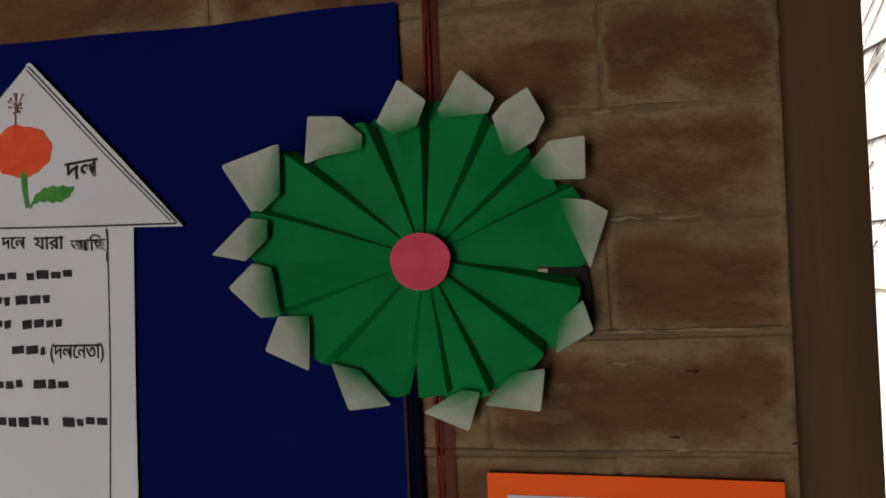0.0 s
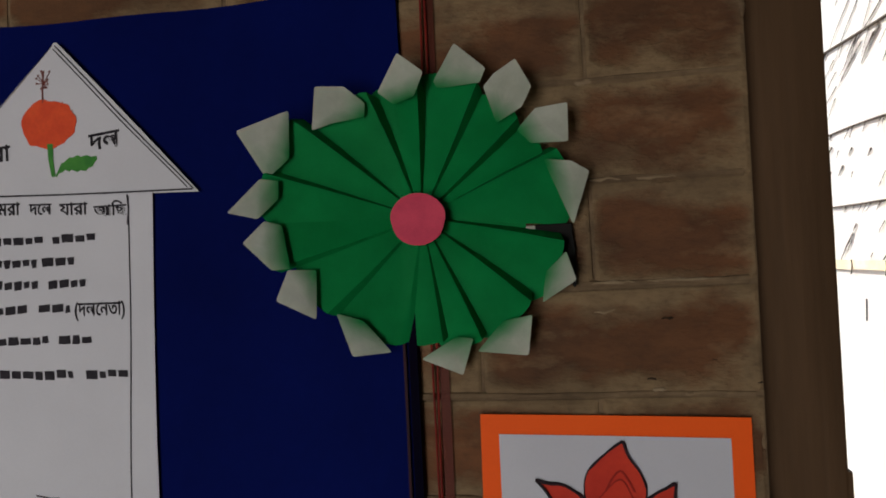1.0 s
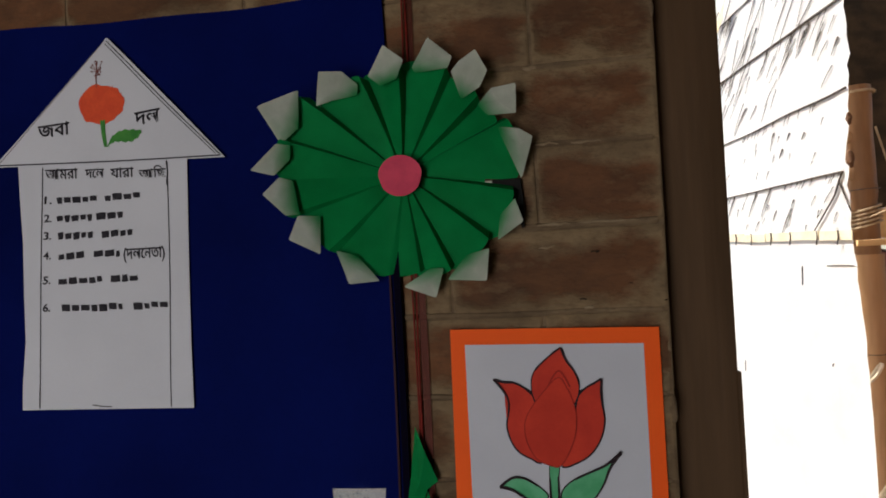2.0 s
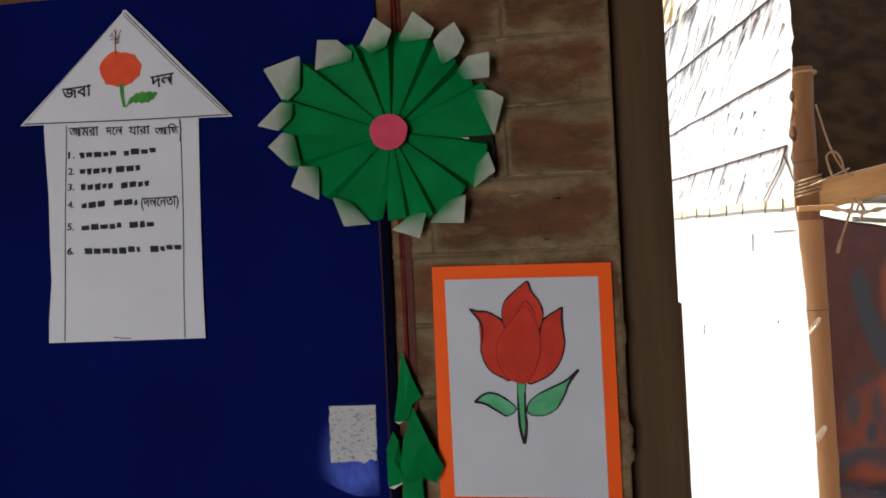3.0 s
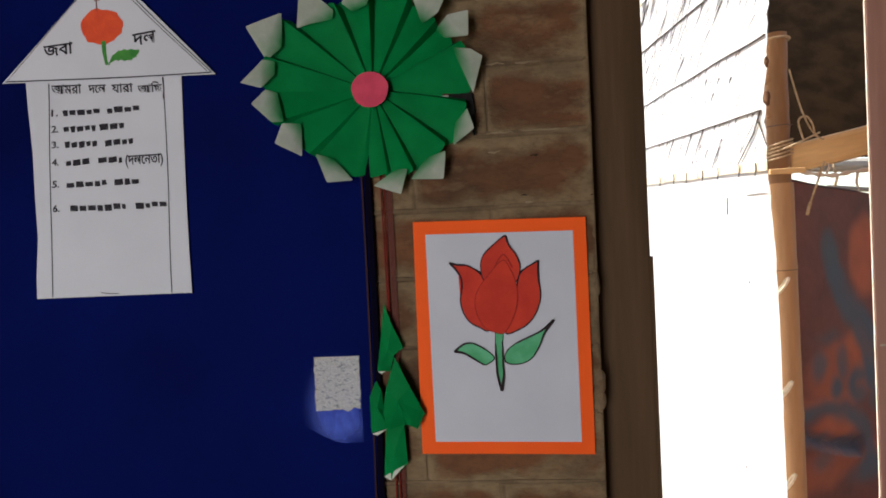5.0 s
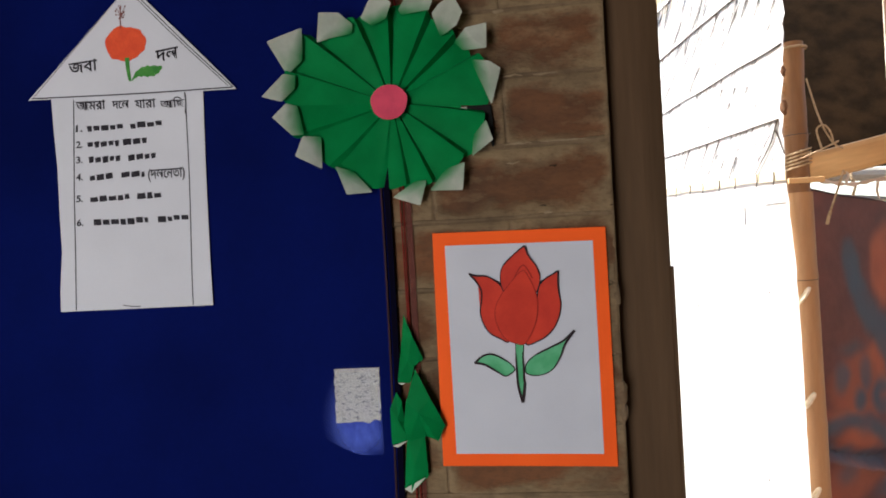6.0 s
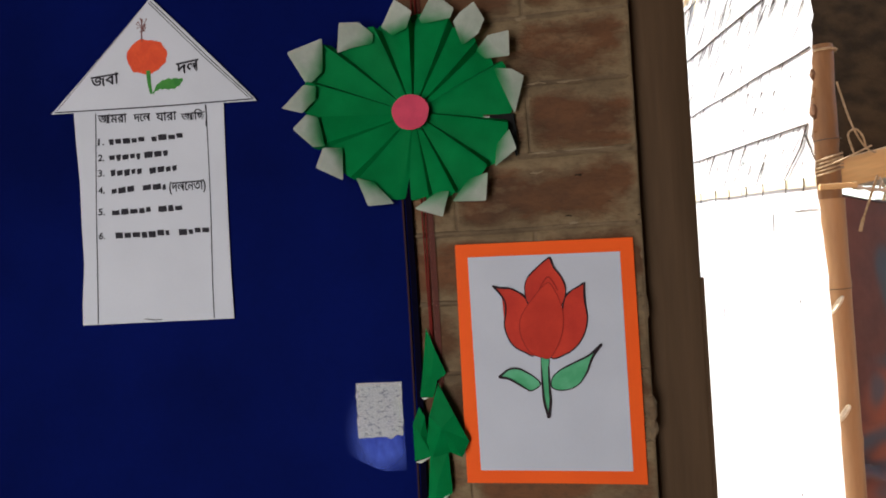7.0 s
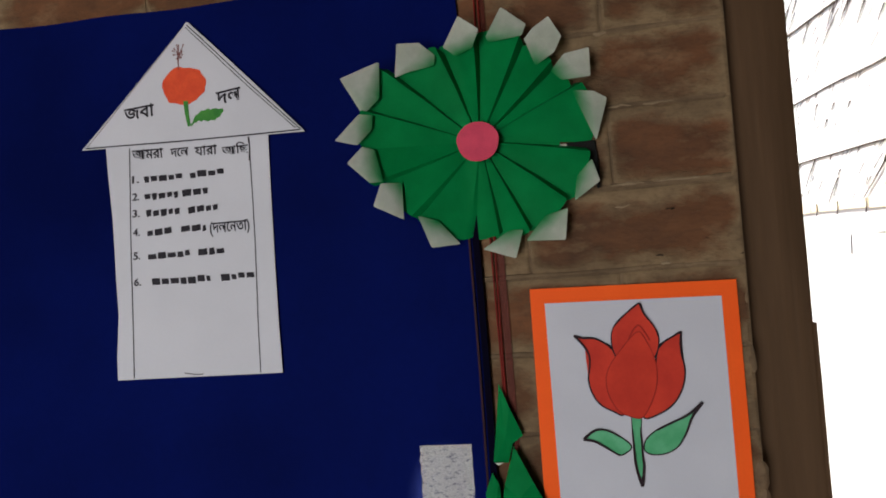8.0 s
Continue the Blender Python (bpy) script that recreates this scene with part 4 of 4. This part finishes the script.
for x, z, ln in ((-0.296, 1.630, 0.066), (-0.359, 1.629, 0.060), (-0.216, 1.574, 0.058), (-0.205, 1.592, 0.014), (-0.47, 1.63, 0.06), (-0.205, 1.748, 0.016), (-0.268, 1.760, 0.016), (-0.150, 1.737, 0.014), (-0.236, 1.716, 0.02),
                 (-0.125, 1.958, 0.050), (-0.073, 1.936, 0.042), (-0.315, 2.035, 0.045), (-0.02, 1.905, 0.03)):
    slit(bm, x, z, ln, -0.78, 0.0018)
for k in range(26):
    x = rnd.uniform(-0.75, -0.05)
    slit(bm, x, rnd.uniform(seam(x) + 0.02, rib_height(0, x) - 0.02), rnd.uniform(0.010, 0.030), rnd.uniform(-1.1, -0.4), 0.0010)
for k in range(22):
    x = rnd.uniform(-0.75, -0.04)
    slit(bm, x, rnd.uniform(rib_height(0, x) + 0.03, rib_height(1, x) - 0.03), rnd.uniform(0.008, 0.026), rnd.uniform(-1.1, -0.4))
for k in range(40):
    x = rnd.uniform(-0.8, -0.02)
    slit(bm, x, rnd.uniform(rib_height(1, x) + 0.05, rib_height(2, x)), rnd.uniform(0.02, 0.07), rnd.uniform(-1.2, -0.6), 0.0010)
for k in range(64):
    x = rnd.uniform(-0.9, 0.0)
    slit(bm, x, rib_height(2, x) + rnd.uniform(0.01, 0.38), rnd.uniform(0.04, 0.14), rnd.uniform(-1.3, -0.5), 0.0011)
for x, z, ln in ((-0.466, 1.187, 0.028), (-0.100, 1.232, 0.006), (-0.142, 0.766, 0.006), (-0.188, 1.440, 0.044)):      # small tears in the plain sheet
    tube([(x, -0.0014, z - 0.1), (x - 0.003, -0.0014, z - 0.1 - ln)], 0.0011, 4, bm)
tube([(-0.100, -0.0014, 1.340), (-0.06, -0.0014, 1.341), (-0.018, -0.0014, 1.340)], 0.0010, 4, bm)
part("leaf_slit", bm, RIB, screen, "short dark slits between the leaves", kind="stuff")

# a forked stalk that hangs from the lowest midrib beside the pole
part("forked_stalk", tube([(-0.032, -0.0025, 1.532), (-0.060, -0.0025, 1.485), (-0.095, -0.0025, 1.452), (-0.139, -0.0025, 1.412)], 0.0024, 6, taper=0.5), RIB, screen, "dark forked stalk")
part("forked_stalk", tube([(-0.042, -0.0025, 1.510), (-0.028, -0.0025, 1.482), (-0.013, -0.0025, 1.450)], 0.0020, 6, taper=0.6), RIB, screen, "dark forked stalk")
for x, z, r in ((0.002, 1.552, 0.012), (0.006, 1.632, 0.009)):
    bm = bmesh.new()
    bmesh.ops.create_icosphere(bm, subdivisions=2, radius=r, matrix=Matrix.Translation((x, -0.008, z)) @ Matrix.Diagonal((0.8, 0.6, 1.4, 1)))
    for v in bm.verts:
        v.co += v.normal * 0.35 * r * noise.noise(v.co * 130)
    part("leaf_knot", bm, KNOT, screen, "brown knot of leaf stalks", smooth=True)

for k in range(18):
    x, z, ln, a = rnd.uniform(-0.80, -0.42), rnd.uniform(2.03, 2.20), rnd.uniform(0.09, 0.18), radians(rnd.uniform(205, 240))
    way, w = np.array((math.cos(a), math.sin(a))), rnd.uniform(0.012, 0.026)
    p = np.array((x, z))
    side = np.array((-way[1], way[0])) * w
    part("dry_leaf", flat([p, p + way * ln * 0.35 + side, p + way * ln, p + way * ln * 0.35 - side], -0.0065 - 0.0012 * k, 0.0006), DRY_LEAF, screen, "pale dry leaf")

pole = thing("bamboo_pole", (0.768, 0.645, 0), "upright tan bamboo pole holding the screen", "pole")
zs = np.linspace(-0.1, 1.803, 90)
part("lower_culm", tube([(0.003 * math.sin(z * 3), 0, z) for z in zs if z < 1.48], [0.0282 + 0.003 * math.exp(-((((z - 1.097) % 0.33) - 0.165) / 0.008) ** 2) for z in zs if z < 1.48], 16), BAMBOO, pole, smooth=True)
part("upper_culm", tube([(0.003 * math.sin(z * 3) - 0.001, 0, z) for z in zs if z > 1.45], [0.0245 + 0.0025 * math.exp(-((((z - 1.097) % 0.33) - 0.165) / 0.008) ** 2) + 0.0008 * math.sin(z * 47) for z in zs if z > 1.45], 16), BROWN_BAMBOO, pole, "browner upper length of bamboo", smooth=True)
for z in (1.262, 1.592):
    part("node_ring", ring((0.003 * math.sin(z * 3), 0, z), 0.0290, 0.0009, tilt=0.001), RIB, pole, "dark ring at a bamboo node")
for z in (1.229, 0.993, 0.78):
    part("tie", ring((-0.018, -0.036, z), 0.011, 0.0038, flatten=0.6, tilt=0.016), PALE_ROPE, pole, "loose rope tie")
post = solid("wooden_post", tube([(0.004 * math.sin(z * 2.2), 0, z) for z in np.linspace(-0.1, 2.3, 16)], [0.0185 + 0.0012 * math.sin(9 * z) for z in np.linspace(-0.1, 2.3, 16)], 10), WOOD_DARK, "thin dark brown post behind the bamboo pole", "post", at=(0.772, 0.735, 0), smooth=True)
for z, a in ((1.62, 2.7), (1.70, 3.3), (1.77, 2.9)):
    bm = bmesh.new()
    bmesh.ops.create_icosphere(bm, subdivisions=2, radius=0.011, matrix=Matrix.Translation((0.026 * math.cos(a), -0.004, z)) @ Matrix.Diagonal((0.7, 0.9, 1.3, 1)))
    for v in bm.verts:
        v.co += v.normal * 0.004 * noise.noise(v.co * 120)
    part("knot", bm, BROWN_BAMBOO, pole, "rough side knot", smooth=True)
for k in range(5):
    part("lashing", ring((-0.004, -0.002, 1.553 - 0.008 * k), 0.0285, 0.0024, tilt=0.008), ROPE, pole, "rope lashing")
part("lashing", ring((0, 0, 1.79), 0.027, 0.003), ROPE, pole, "rope lashing")
part("loose_string", tube(curve_through([(0.015, -0.025, 1.715), (0.038, -0.028, 1.62), (0.062, -0.03, 1.567), (0.080, -0.035, 1.553)]), 0.002, 6), ROPE, pole, "loose string", smooth=True)
part("loose_string", tube(curve_through([(-0.01, -0.035, 1.535), (0.03, -0.05, 1.552), (0.06, -0.06, 1.566)]), 0.002, 6), ROPE, pole, "loose string", smooth=True)
part("loose_string", tube(curve_through([(0.062, -0.07, 1.50), (0.066, -0.03, 1.46), (0.050, -0.025, 1.41), (0.043, -0.025, 1.385)]), [0.0025] * 12 + [0.004] * 7, 6), ROPE, pole, "loose string", smooth=True)
part("loose_string", tube(curve_through([(0.039, -0.030, 1.552), (0.029, -0.030, 1.597), (0.045, -0.031, 1.607), (0.058, -0.031, 1.590), (0.063, -0.031, 1.562)]), 0.0022, 6), ROPE, pole, "loop of loose string", smooth=True)

beam = solid("timber_beam", boxes((0.0, 0.60, -0.02, 0.02, -0.034, 0.034), bevel=0.012), BEAM_WOOD, "sunlit pale timber beam tied to the pole", "beam", at=(0.772, 0.690, 1.511))
beam.rotation_euler = (0, radians(-11.6), 0)
solid("bamboo_lath", boxes((0, 0.075, -0.004, 0.004, -0.006, 0.006), bevel=0.002), BEAM_WOOD, "thin split bamboo lath across the pole", "lath", at=(0.715, 0.575, 1.484))
twig = thing("dry_branch", (0.79, 0.645, 1.490), "crooked pale dry branch under the timber beam", "branch")
along = curve_through([(0.0, 0.0, 0.0), (0.05, 0.012, -0.009), (0.10, 0.018, -0.016), (0.15, 0.018, -0.009), (0.24, 0.018, -0.004)])
part("stick", tube(along, [0.0045 + 0.0018 * math.sin(1.7 * i) for i in range(len(along))], 7), BARE_AND_LIT_WOOD, twig, smooth=True)
part("side_shoot", tube([(0.155, 0.018, -0.009), (0.151, 0.018, -0.034), (0.156, 0.019, -0.052)], 0.0035, 6, taper=0.6), BARE_AND_LIT_WOOD, twig, smooth=True)
part("side_shoot", tube([(0.085, 0.017, -0.014), (0.092, 0.018, 0.004), (0.088, 0.018, 0.014)], 0.0028, 6, taper=0.7), BARE_AND_LIT_WOOD, twig, smooth=True)

painted = thing("painted_panel", (0.84, 0.70, 0.0), "weathered red metal panel painted with blue scrolls", "painted panel")
painted.rotation_euler = (0, 0, math.atan2(0.6, 0.8))


def ease(d, soft):
    t = min(max(0.5 - d / (2 * soft), 0.0), 1.0)
    return t * t * (3 - 2 * t)


def oval(x, z, cx_, cz_, rx_, rz_):
    """Soft-edged painted oval: 1 inside, 0 outside."""
    return ease((math.hypot((x - cx_) / rx_, (z - cz_) / rz_) - 1) * min(rx_, rz_), 0.018)


def brushed(x, z, line, w0, w1):
    """Soft-edged painted stroke along a line, w0 to w1 wide on either side."""
    best, n = 9.0, len(line)
    for i in range(n - 1):
        (ax, az), (bx, bz) = line[i], line[i + 1]
        dx, dz = bx - ax, bz - az
        t = min(max(((x - ax) * dx + (z - az) * dz) / (dx * dx + dz * dz), 0.0), 1.0)
        best = min(best, math.hypot(x - ax - t * dx, z - az - t * dz) - (w0 + (w1 - w0) * (i + t) / (n - 1)))
    return ease(best, 0.018)


SCROLL = curve_through([(0.10, 1.31), (0.125, 1.235), (0.177, 1.165), (0.238, 1.108), (0.287, 1.043), (0.305, 0.96)], steps=3)
BAND = curve_through([(-0.06, 0.895), (0.03, 0.912), (0.10, 0.902), (0.17, 0.880), (0.225, 0.842), (0.262, 0.79), (0.28, 0.73)], steps=3)
CREASE = [(-0.07, 0.872), (0.044, 0.834), (0.141, 0.804), (0.215, 0.788)]


def panel_paint(x, z):
    """Shares of blue and orange paint at a place on the panel."""
    wx, wz = x + 0.008 * noise.noise(Vector((x * 22, z * 22, 1))), z + 0.008 * noise.noise(Vector((x * 22, z * 22, 6)))
    orange = max(oval(wx, wz, 0.275, 1.275, 0.080, 0.105), oval(wx, wz, 0.195, 1.055, 0.055, 0.030), oval(wx, wz, 0.235, 1.03, 0.04, 0.07), 0.75 * oval(wx, wz, 0.16, 0.985, 0.17, 0.085),
                 oval(wx, wz, 0.12, 0.932, 0.20, 0.014), 0.95 * oval(wx, wz, 0.115, 0.857, 0.10, 0.036), 0.6 * oval(wx, wz, 0.06, 0.765, 0.14, 0.05), 0.8 * oval(wx, wz, 0.30, 0.77, 0.05, 0.025))
    e_spot = oval(wx, wz, 0.225, 0.945, 0.055, 0.048) * (1 - 0.8 * brushed(wx, wz, [(0.215, 0.945), (0.245, 0.950), (0.27, 0.935)], 0.004, 0.006))
    # the blue along CREASE is the dent's dark shade, put into the paint
    blue = max(brushed(wx, wz, SCROLL, 0.034, 0.052), brushed(wx, wz, BAND, 0.017, 0.028), e_spot, 0.9 * oval(wx, wz, 0.042, 1.018, 0.034, 0.036), 0.9 * oval(wx, wz, 0.149, 1.014, 0.028, 0.040),
               0.9 * oval(wx, wz, 0.118, 0.952, 0.027, 0.028), 0.7 * oval(wx, wz, 0.095, 1.080, 0.050, 0.014), brushed(wx, wz, CREASE, 0.012, 0.026), 0.6 * oval(wx, wz, 0.05, 0.790, 0.045, 0.030),
               0.9 * oval(wx, wz, 0.27, 0.715, 0.09, 0.030), 0.8 * oval(wx, wz, 0.30, 0.90, 0.03, 0.03))
    return blue * (0.85 + 0.3 * noise.noise(Vector((x * 14, z * 14, 3)))), orange * (0.9 + 0.3 * noise.noise(Vector((x * 17, z * 17, 8))))


def panel_mesh():
    """A thin metal sheet with a dented crease, painted by two point attributes."""
    bm = bmesh.new()
    blue, orange = bm.verts.layers.float.new("blue"), bm.verts.layers.float.new("orange")
    xs = list(np.linspace(-0.07, 0.42, 76)) + [0.6, 0.9, 1.25]
    us = [0.0, 0.2, 0.36] + list(np.linspace(0.42, 1.0, 96))
    grid = []
    for u in us:
        row = []
        for x in xs:
            z = 0.02 + (1.4505 - 0.0951 * (x + 0.07) - 0.0012 * math.sin(x * 25)) * u
            dent = 0.022 * brushed(x, z, CREASE, 0.004, 0.016) - 0.006 * brushed(x, z, [(q[0], q[1] - 0.03) for q in CREASE], 0.006, 0.012)
            v = bm.verts.new((x, dent + 0.004 * noise.noise(Vector((x * 5, z * 4, 2))), z))
            v[blue], v[orange] = panel_paint(x, z)
            row.append(v)
        grid.append(row)
    for a, b in zip(grid, grid[1:]):
        for i in range(len(xs) - 1):
            bm.faces.new((a[i], a[i + 1], b[i + 1], b[i]))
    bmesh.ops.solidify(bm, geom=bm.faces[:], thickness=0.004)
    return bm


part("panel_sheet", panel_mesh(), PANEL_PAINT, painted, smooth=True)
part("rolled_top_edge", tube([(x, 0.002, 1.4695 - 0.0951 * (x + 0.07) - 0.0012 * math.sin(x * 25)) for x in np.linspace(-0.07, 1.25, 40)], 0.0035, 7), PANEL_RIM, painted, "dark rolled metal rim", smooth=True)
part("rolled_side_edge", tube([(-0.0705, 0.002, z) for z in np.linspace(0.02, 1.468, 12)], 0.003, 7), PANEL_RIM, painted, "dark rolled metal rim", smooth=True)

roof = thing("thatched_roof", (1.9, 1.95, 1.6), "dark steep thatched roof of a neighbouring shed", "roof")
bm = bmesh.new()
g = []
for j in range(13):
    row = []
    for i in range(31):
        row.append(bm.verts.new((-0.85 + 3.6 * i / 30, 1.75 * j / 12 + 0.02 * noise.noise(Vector((i, j, 7))), 0.02 + 2.6 * j / 12 + 0.012 * noise.noise(Vector((i * 0.9, j, 2))))))
    g.append(row)
for a, b in zip(g, g[1:]):
    for i in range(30):
        bm.faces.new((a[i], a[i + 1], b[i + 1], b[i]))
bmesh.ops.solidify(bm, geom=bm.faces[:], thickness=0.10)
part("thatch", bm, THATCH, roof, smooth=True)
part("eave_pole", tube([(-0.85 + 0.36 * i, -0.02, 0.004 - 0.010 * i + 0.006 * math.sin(2.3 * i)) for i in range(11)], 0.030, 10), GREY_WOOD, roof, "weathered grey pole under the eave", smooth=True)
part("eave_lath", tube([(-0.42 + 0.30 * i, -0.02, -0.098 - 0.035 * i) for i in range(9)], 0.010, 8), GREY_WOOD, roof, "thin weathered grey lath", smooth=True)
part("eave_tie", tube([(-0.40, -0.04, -0.10), (-0.395, -0.055, -0.06), (-0.41, -0.055, -0.02), (-0.40, -0.03, 0.04)], 0.006, 6), ROPE, roof, "rope tie")
for x in (0.2, 2.4):
    part("roof_post", tube([(x, 0.25, -1.70), (x, 0.25, 0.30)], 0.03, 10), BAMBOO, roof)

# ---- bricks, last ----
COURSE, LONG, SHORT, TOP0 = 0.0975, 0.252, 0.144, 1.414
rnd = random.Random(3)


def bed(row):
    """Height of the bed joint under a course."""
    return TOP0 + COURSE * row + {1: 0.005, 2: 0.004}.get(row, 0.0)


def brick_mesh(w, seed):
    r = random.Random(seed)
    bm = boxes((-w / 2, w / 2, 0.0, 0.05, -0.0478, 0.0478), bevel=0.005)
    for v in bm.verts:
        v.co += Vector((r.uniform(-1, 1) * 0.0010, r.uniform(-1, 1) * 0.0005, r.uniform(-1, 1) * 0.0022))
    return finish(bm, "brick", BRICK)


FULL = [brick_mesh(LONG - 0.0015, s) for s in range(5)]
HALF = [brick_mesh(SHORT - 0.0015, s) for s in range(5, 8)]
far = bmesh.new()
for row in range(-5, 8):
    # a struck ridge of cement in the upper part of each bed joint, with a raked groove below it
    bm = bmesh.new()
    xs = np.linspace(-1.3, EDGE - 0.010, 150)
    lump = lambda x, k: noise.noise(Vector((x * 9, row, k))) + 0.5 * noise.noise(Vector((x * 31, row, k + 2)))
    tube([(x, 0.0016 + 0.0012 * lump(x, 1), bed(row) + 0.0020 + 0.0016 * lump(x, 4)) for x in xs], [max(0.0012, 0.0036 + 0.0022 * lump(x, 8)) for x in xs], 7, bm)
    part("joint_ridge", bm, MORTAR, wall, smooth=True)
for row in range(-14, 12):
    z = (bed(row) + bed(row + 1)) / 2
    if z < 0.04 or z > CEIL - 0.04:
        continue
    x = EDGE
    first = True
    while x > ROOM_L:
        short = first and row % 2 == 1
        w = SHORT if short else LONG
        c = x - w / 2 - 0.001
        x -= w
        first = False
        if c - w / 2 < ROOM_L:
            continue
        if c > -1.3 and 0.7 < z < 2.3:
            b = new("brick", rnd.choice(HALF if short else FULL))
            b.location = (c, rnd.uniform(-0.0014, 0.0004), z + rnd.uniform(-0.0015, 0.0015))
            b.rotation_euler = (rnd.uniform(-0.006, 0.006), rnd.uniform(-0.008, 0.008), rnd.uniform(-0.004, 0.004))
            b.parent = wall
        else:
            box(far, c - w / 2 + 0.006, c + w / 2 - 0.006, 0.001, 0.05, z - 0.036, z + 0.036)
part("far_bricks", far, BRICK, wall, kind="stuff")
LUMPS = [(0.251, 1.165, 0.011), (0.252, 1.138, 0.009), (0.251, 1.30, 0.007)]
LUMPS += [(0.2505 + rnd.uniform(-0.002, 0.001), 1.0 + 0.13 * k + rnd.uniform(-0.03, 0.03), rnd.uniform(0.003, 0.006)) for k in range(7)]
for x, z, r in LUMPS:
    bm = bmesh.new()
    bmesh.ops.create_icosphere(bm, subdivisions=2, radius=r, matrix=Matrix.Translation((x, 0.002, z)) @ Matrix.Diagonal((0.8, 0.6, 1.6 if r > 0.0078 else 2.6, 1)))
    for v in bm.verts:
        v.co += v.normal * 0.35 * r * noise.noise(v.co * 160)
    part("mortar_lump", bm, MORTAR, wall, "lump of squeezed-out cement", smooth=True)
# pale cement dabs; the long ones put highlights on the joint ridges into colour
for x, z, w, h in ((0.109, 1.707, 0.008, 0.0030), (0.119, 1.492, 0.010, 0.0014), (0.164, 1.421, 0.006, 0.0020), (0.190, 1.417, 0.004, 0.0016), (0.128, 1.5195, 0.020, 0.0014), (0.190, 1.5200, 0.034, 0.0012), (0.125, 1.6150, 0.015, 0.0013), (0.168, 1.6145, 0.020, 0.0012)):
    bm = bmesh.new()
    bmesh.ops.create_icosphere(bm, subdivisions=3, radius=1.0, matrix=Matrix.Translation((x, -0.0012, z)) @ Matrix.Diagonal((w, 0.0016, h, 1)))
    for v in bm.verts:
        v.co += Vector((0.0, 0.0008, 0.0018)) * noise.noise(v.co * 210) + Vector((0, 0, 0.0016)) * noise.noise(Vector((v.co.x * 90, 0, 2)))
    part("cement_dab", bm, CEMENT_AND_HIGHLIGHT, wall, "pale dab of cement, on the ridges a painted highlight", smooth=True)
# gouges in the bricks: the shade inside them put in as flush black marks
for x, z, w, h in ((0.174, 1.485, 0.006, 0.0014), (0.158, 1.4305, 0.006, 0.0013), (0.213, 1.447, 0.003, 0.0008), (0.250, 1.4255, 0.0025, 0.0014)):
    bm = bmesh.new()
    bmesh.ops.create_icosphere(bm, subdivisions=3, radius=1.0, matrix=Matrix.Translation((x, -0.0006, z)) @ Matrix.Diagonal((w, 0.0014, h, 1)))
    for v in bm.verts:
        v.co += Vector((0.0012, 0.0, 0.0016)) * noise.noise(v.co * 260)
    part("soot_mark", bm, GOUGE_SHADE, wall, "small gouge, its shade put in as a black mark", smooth=True)
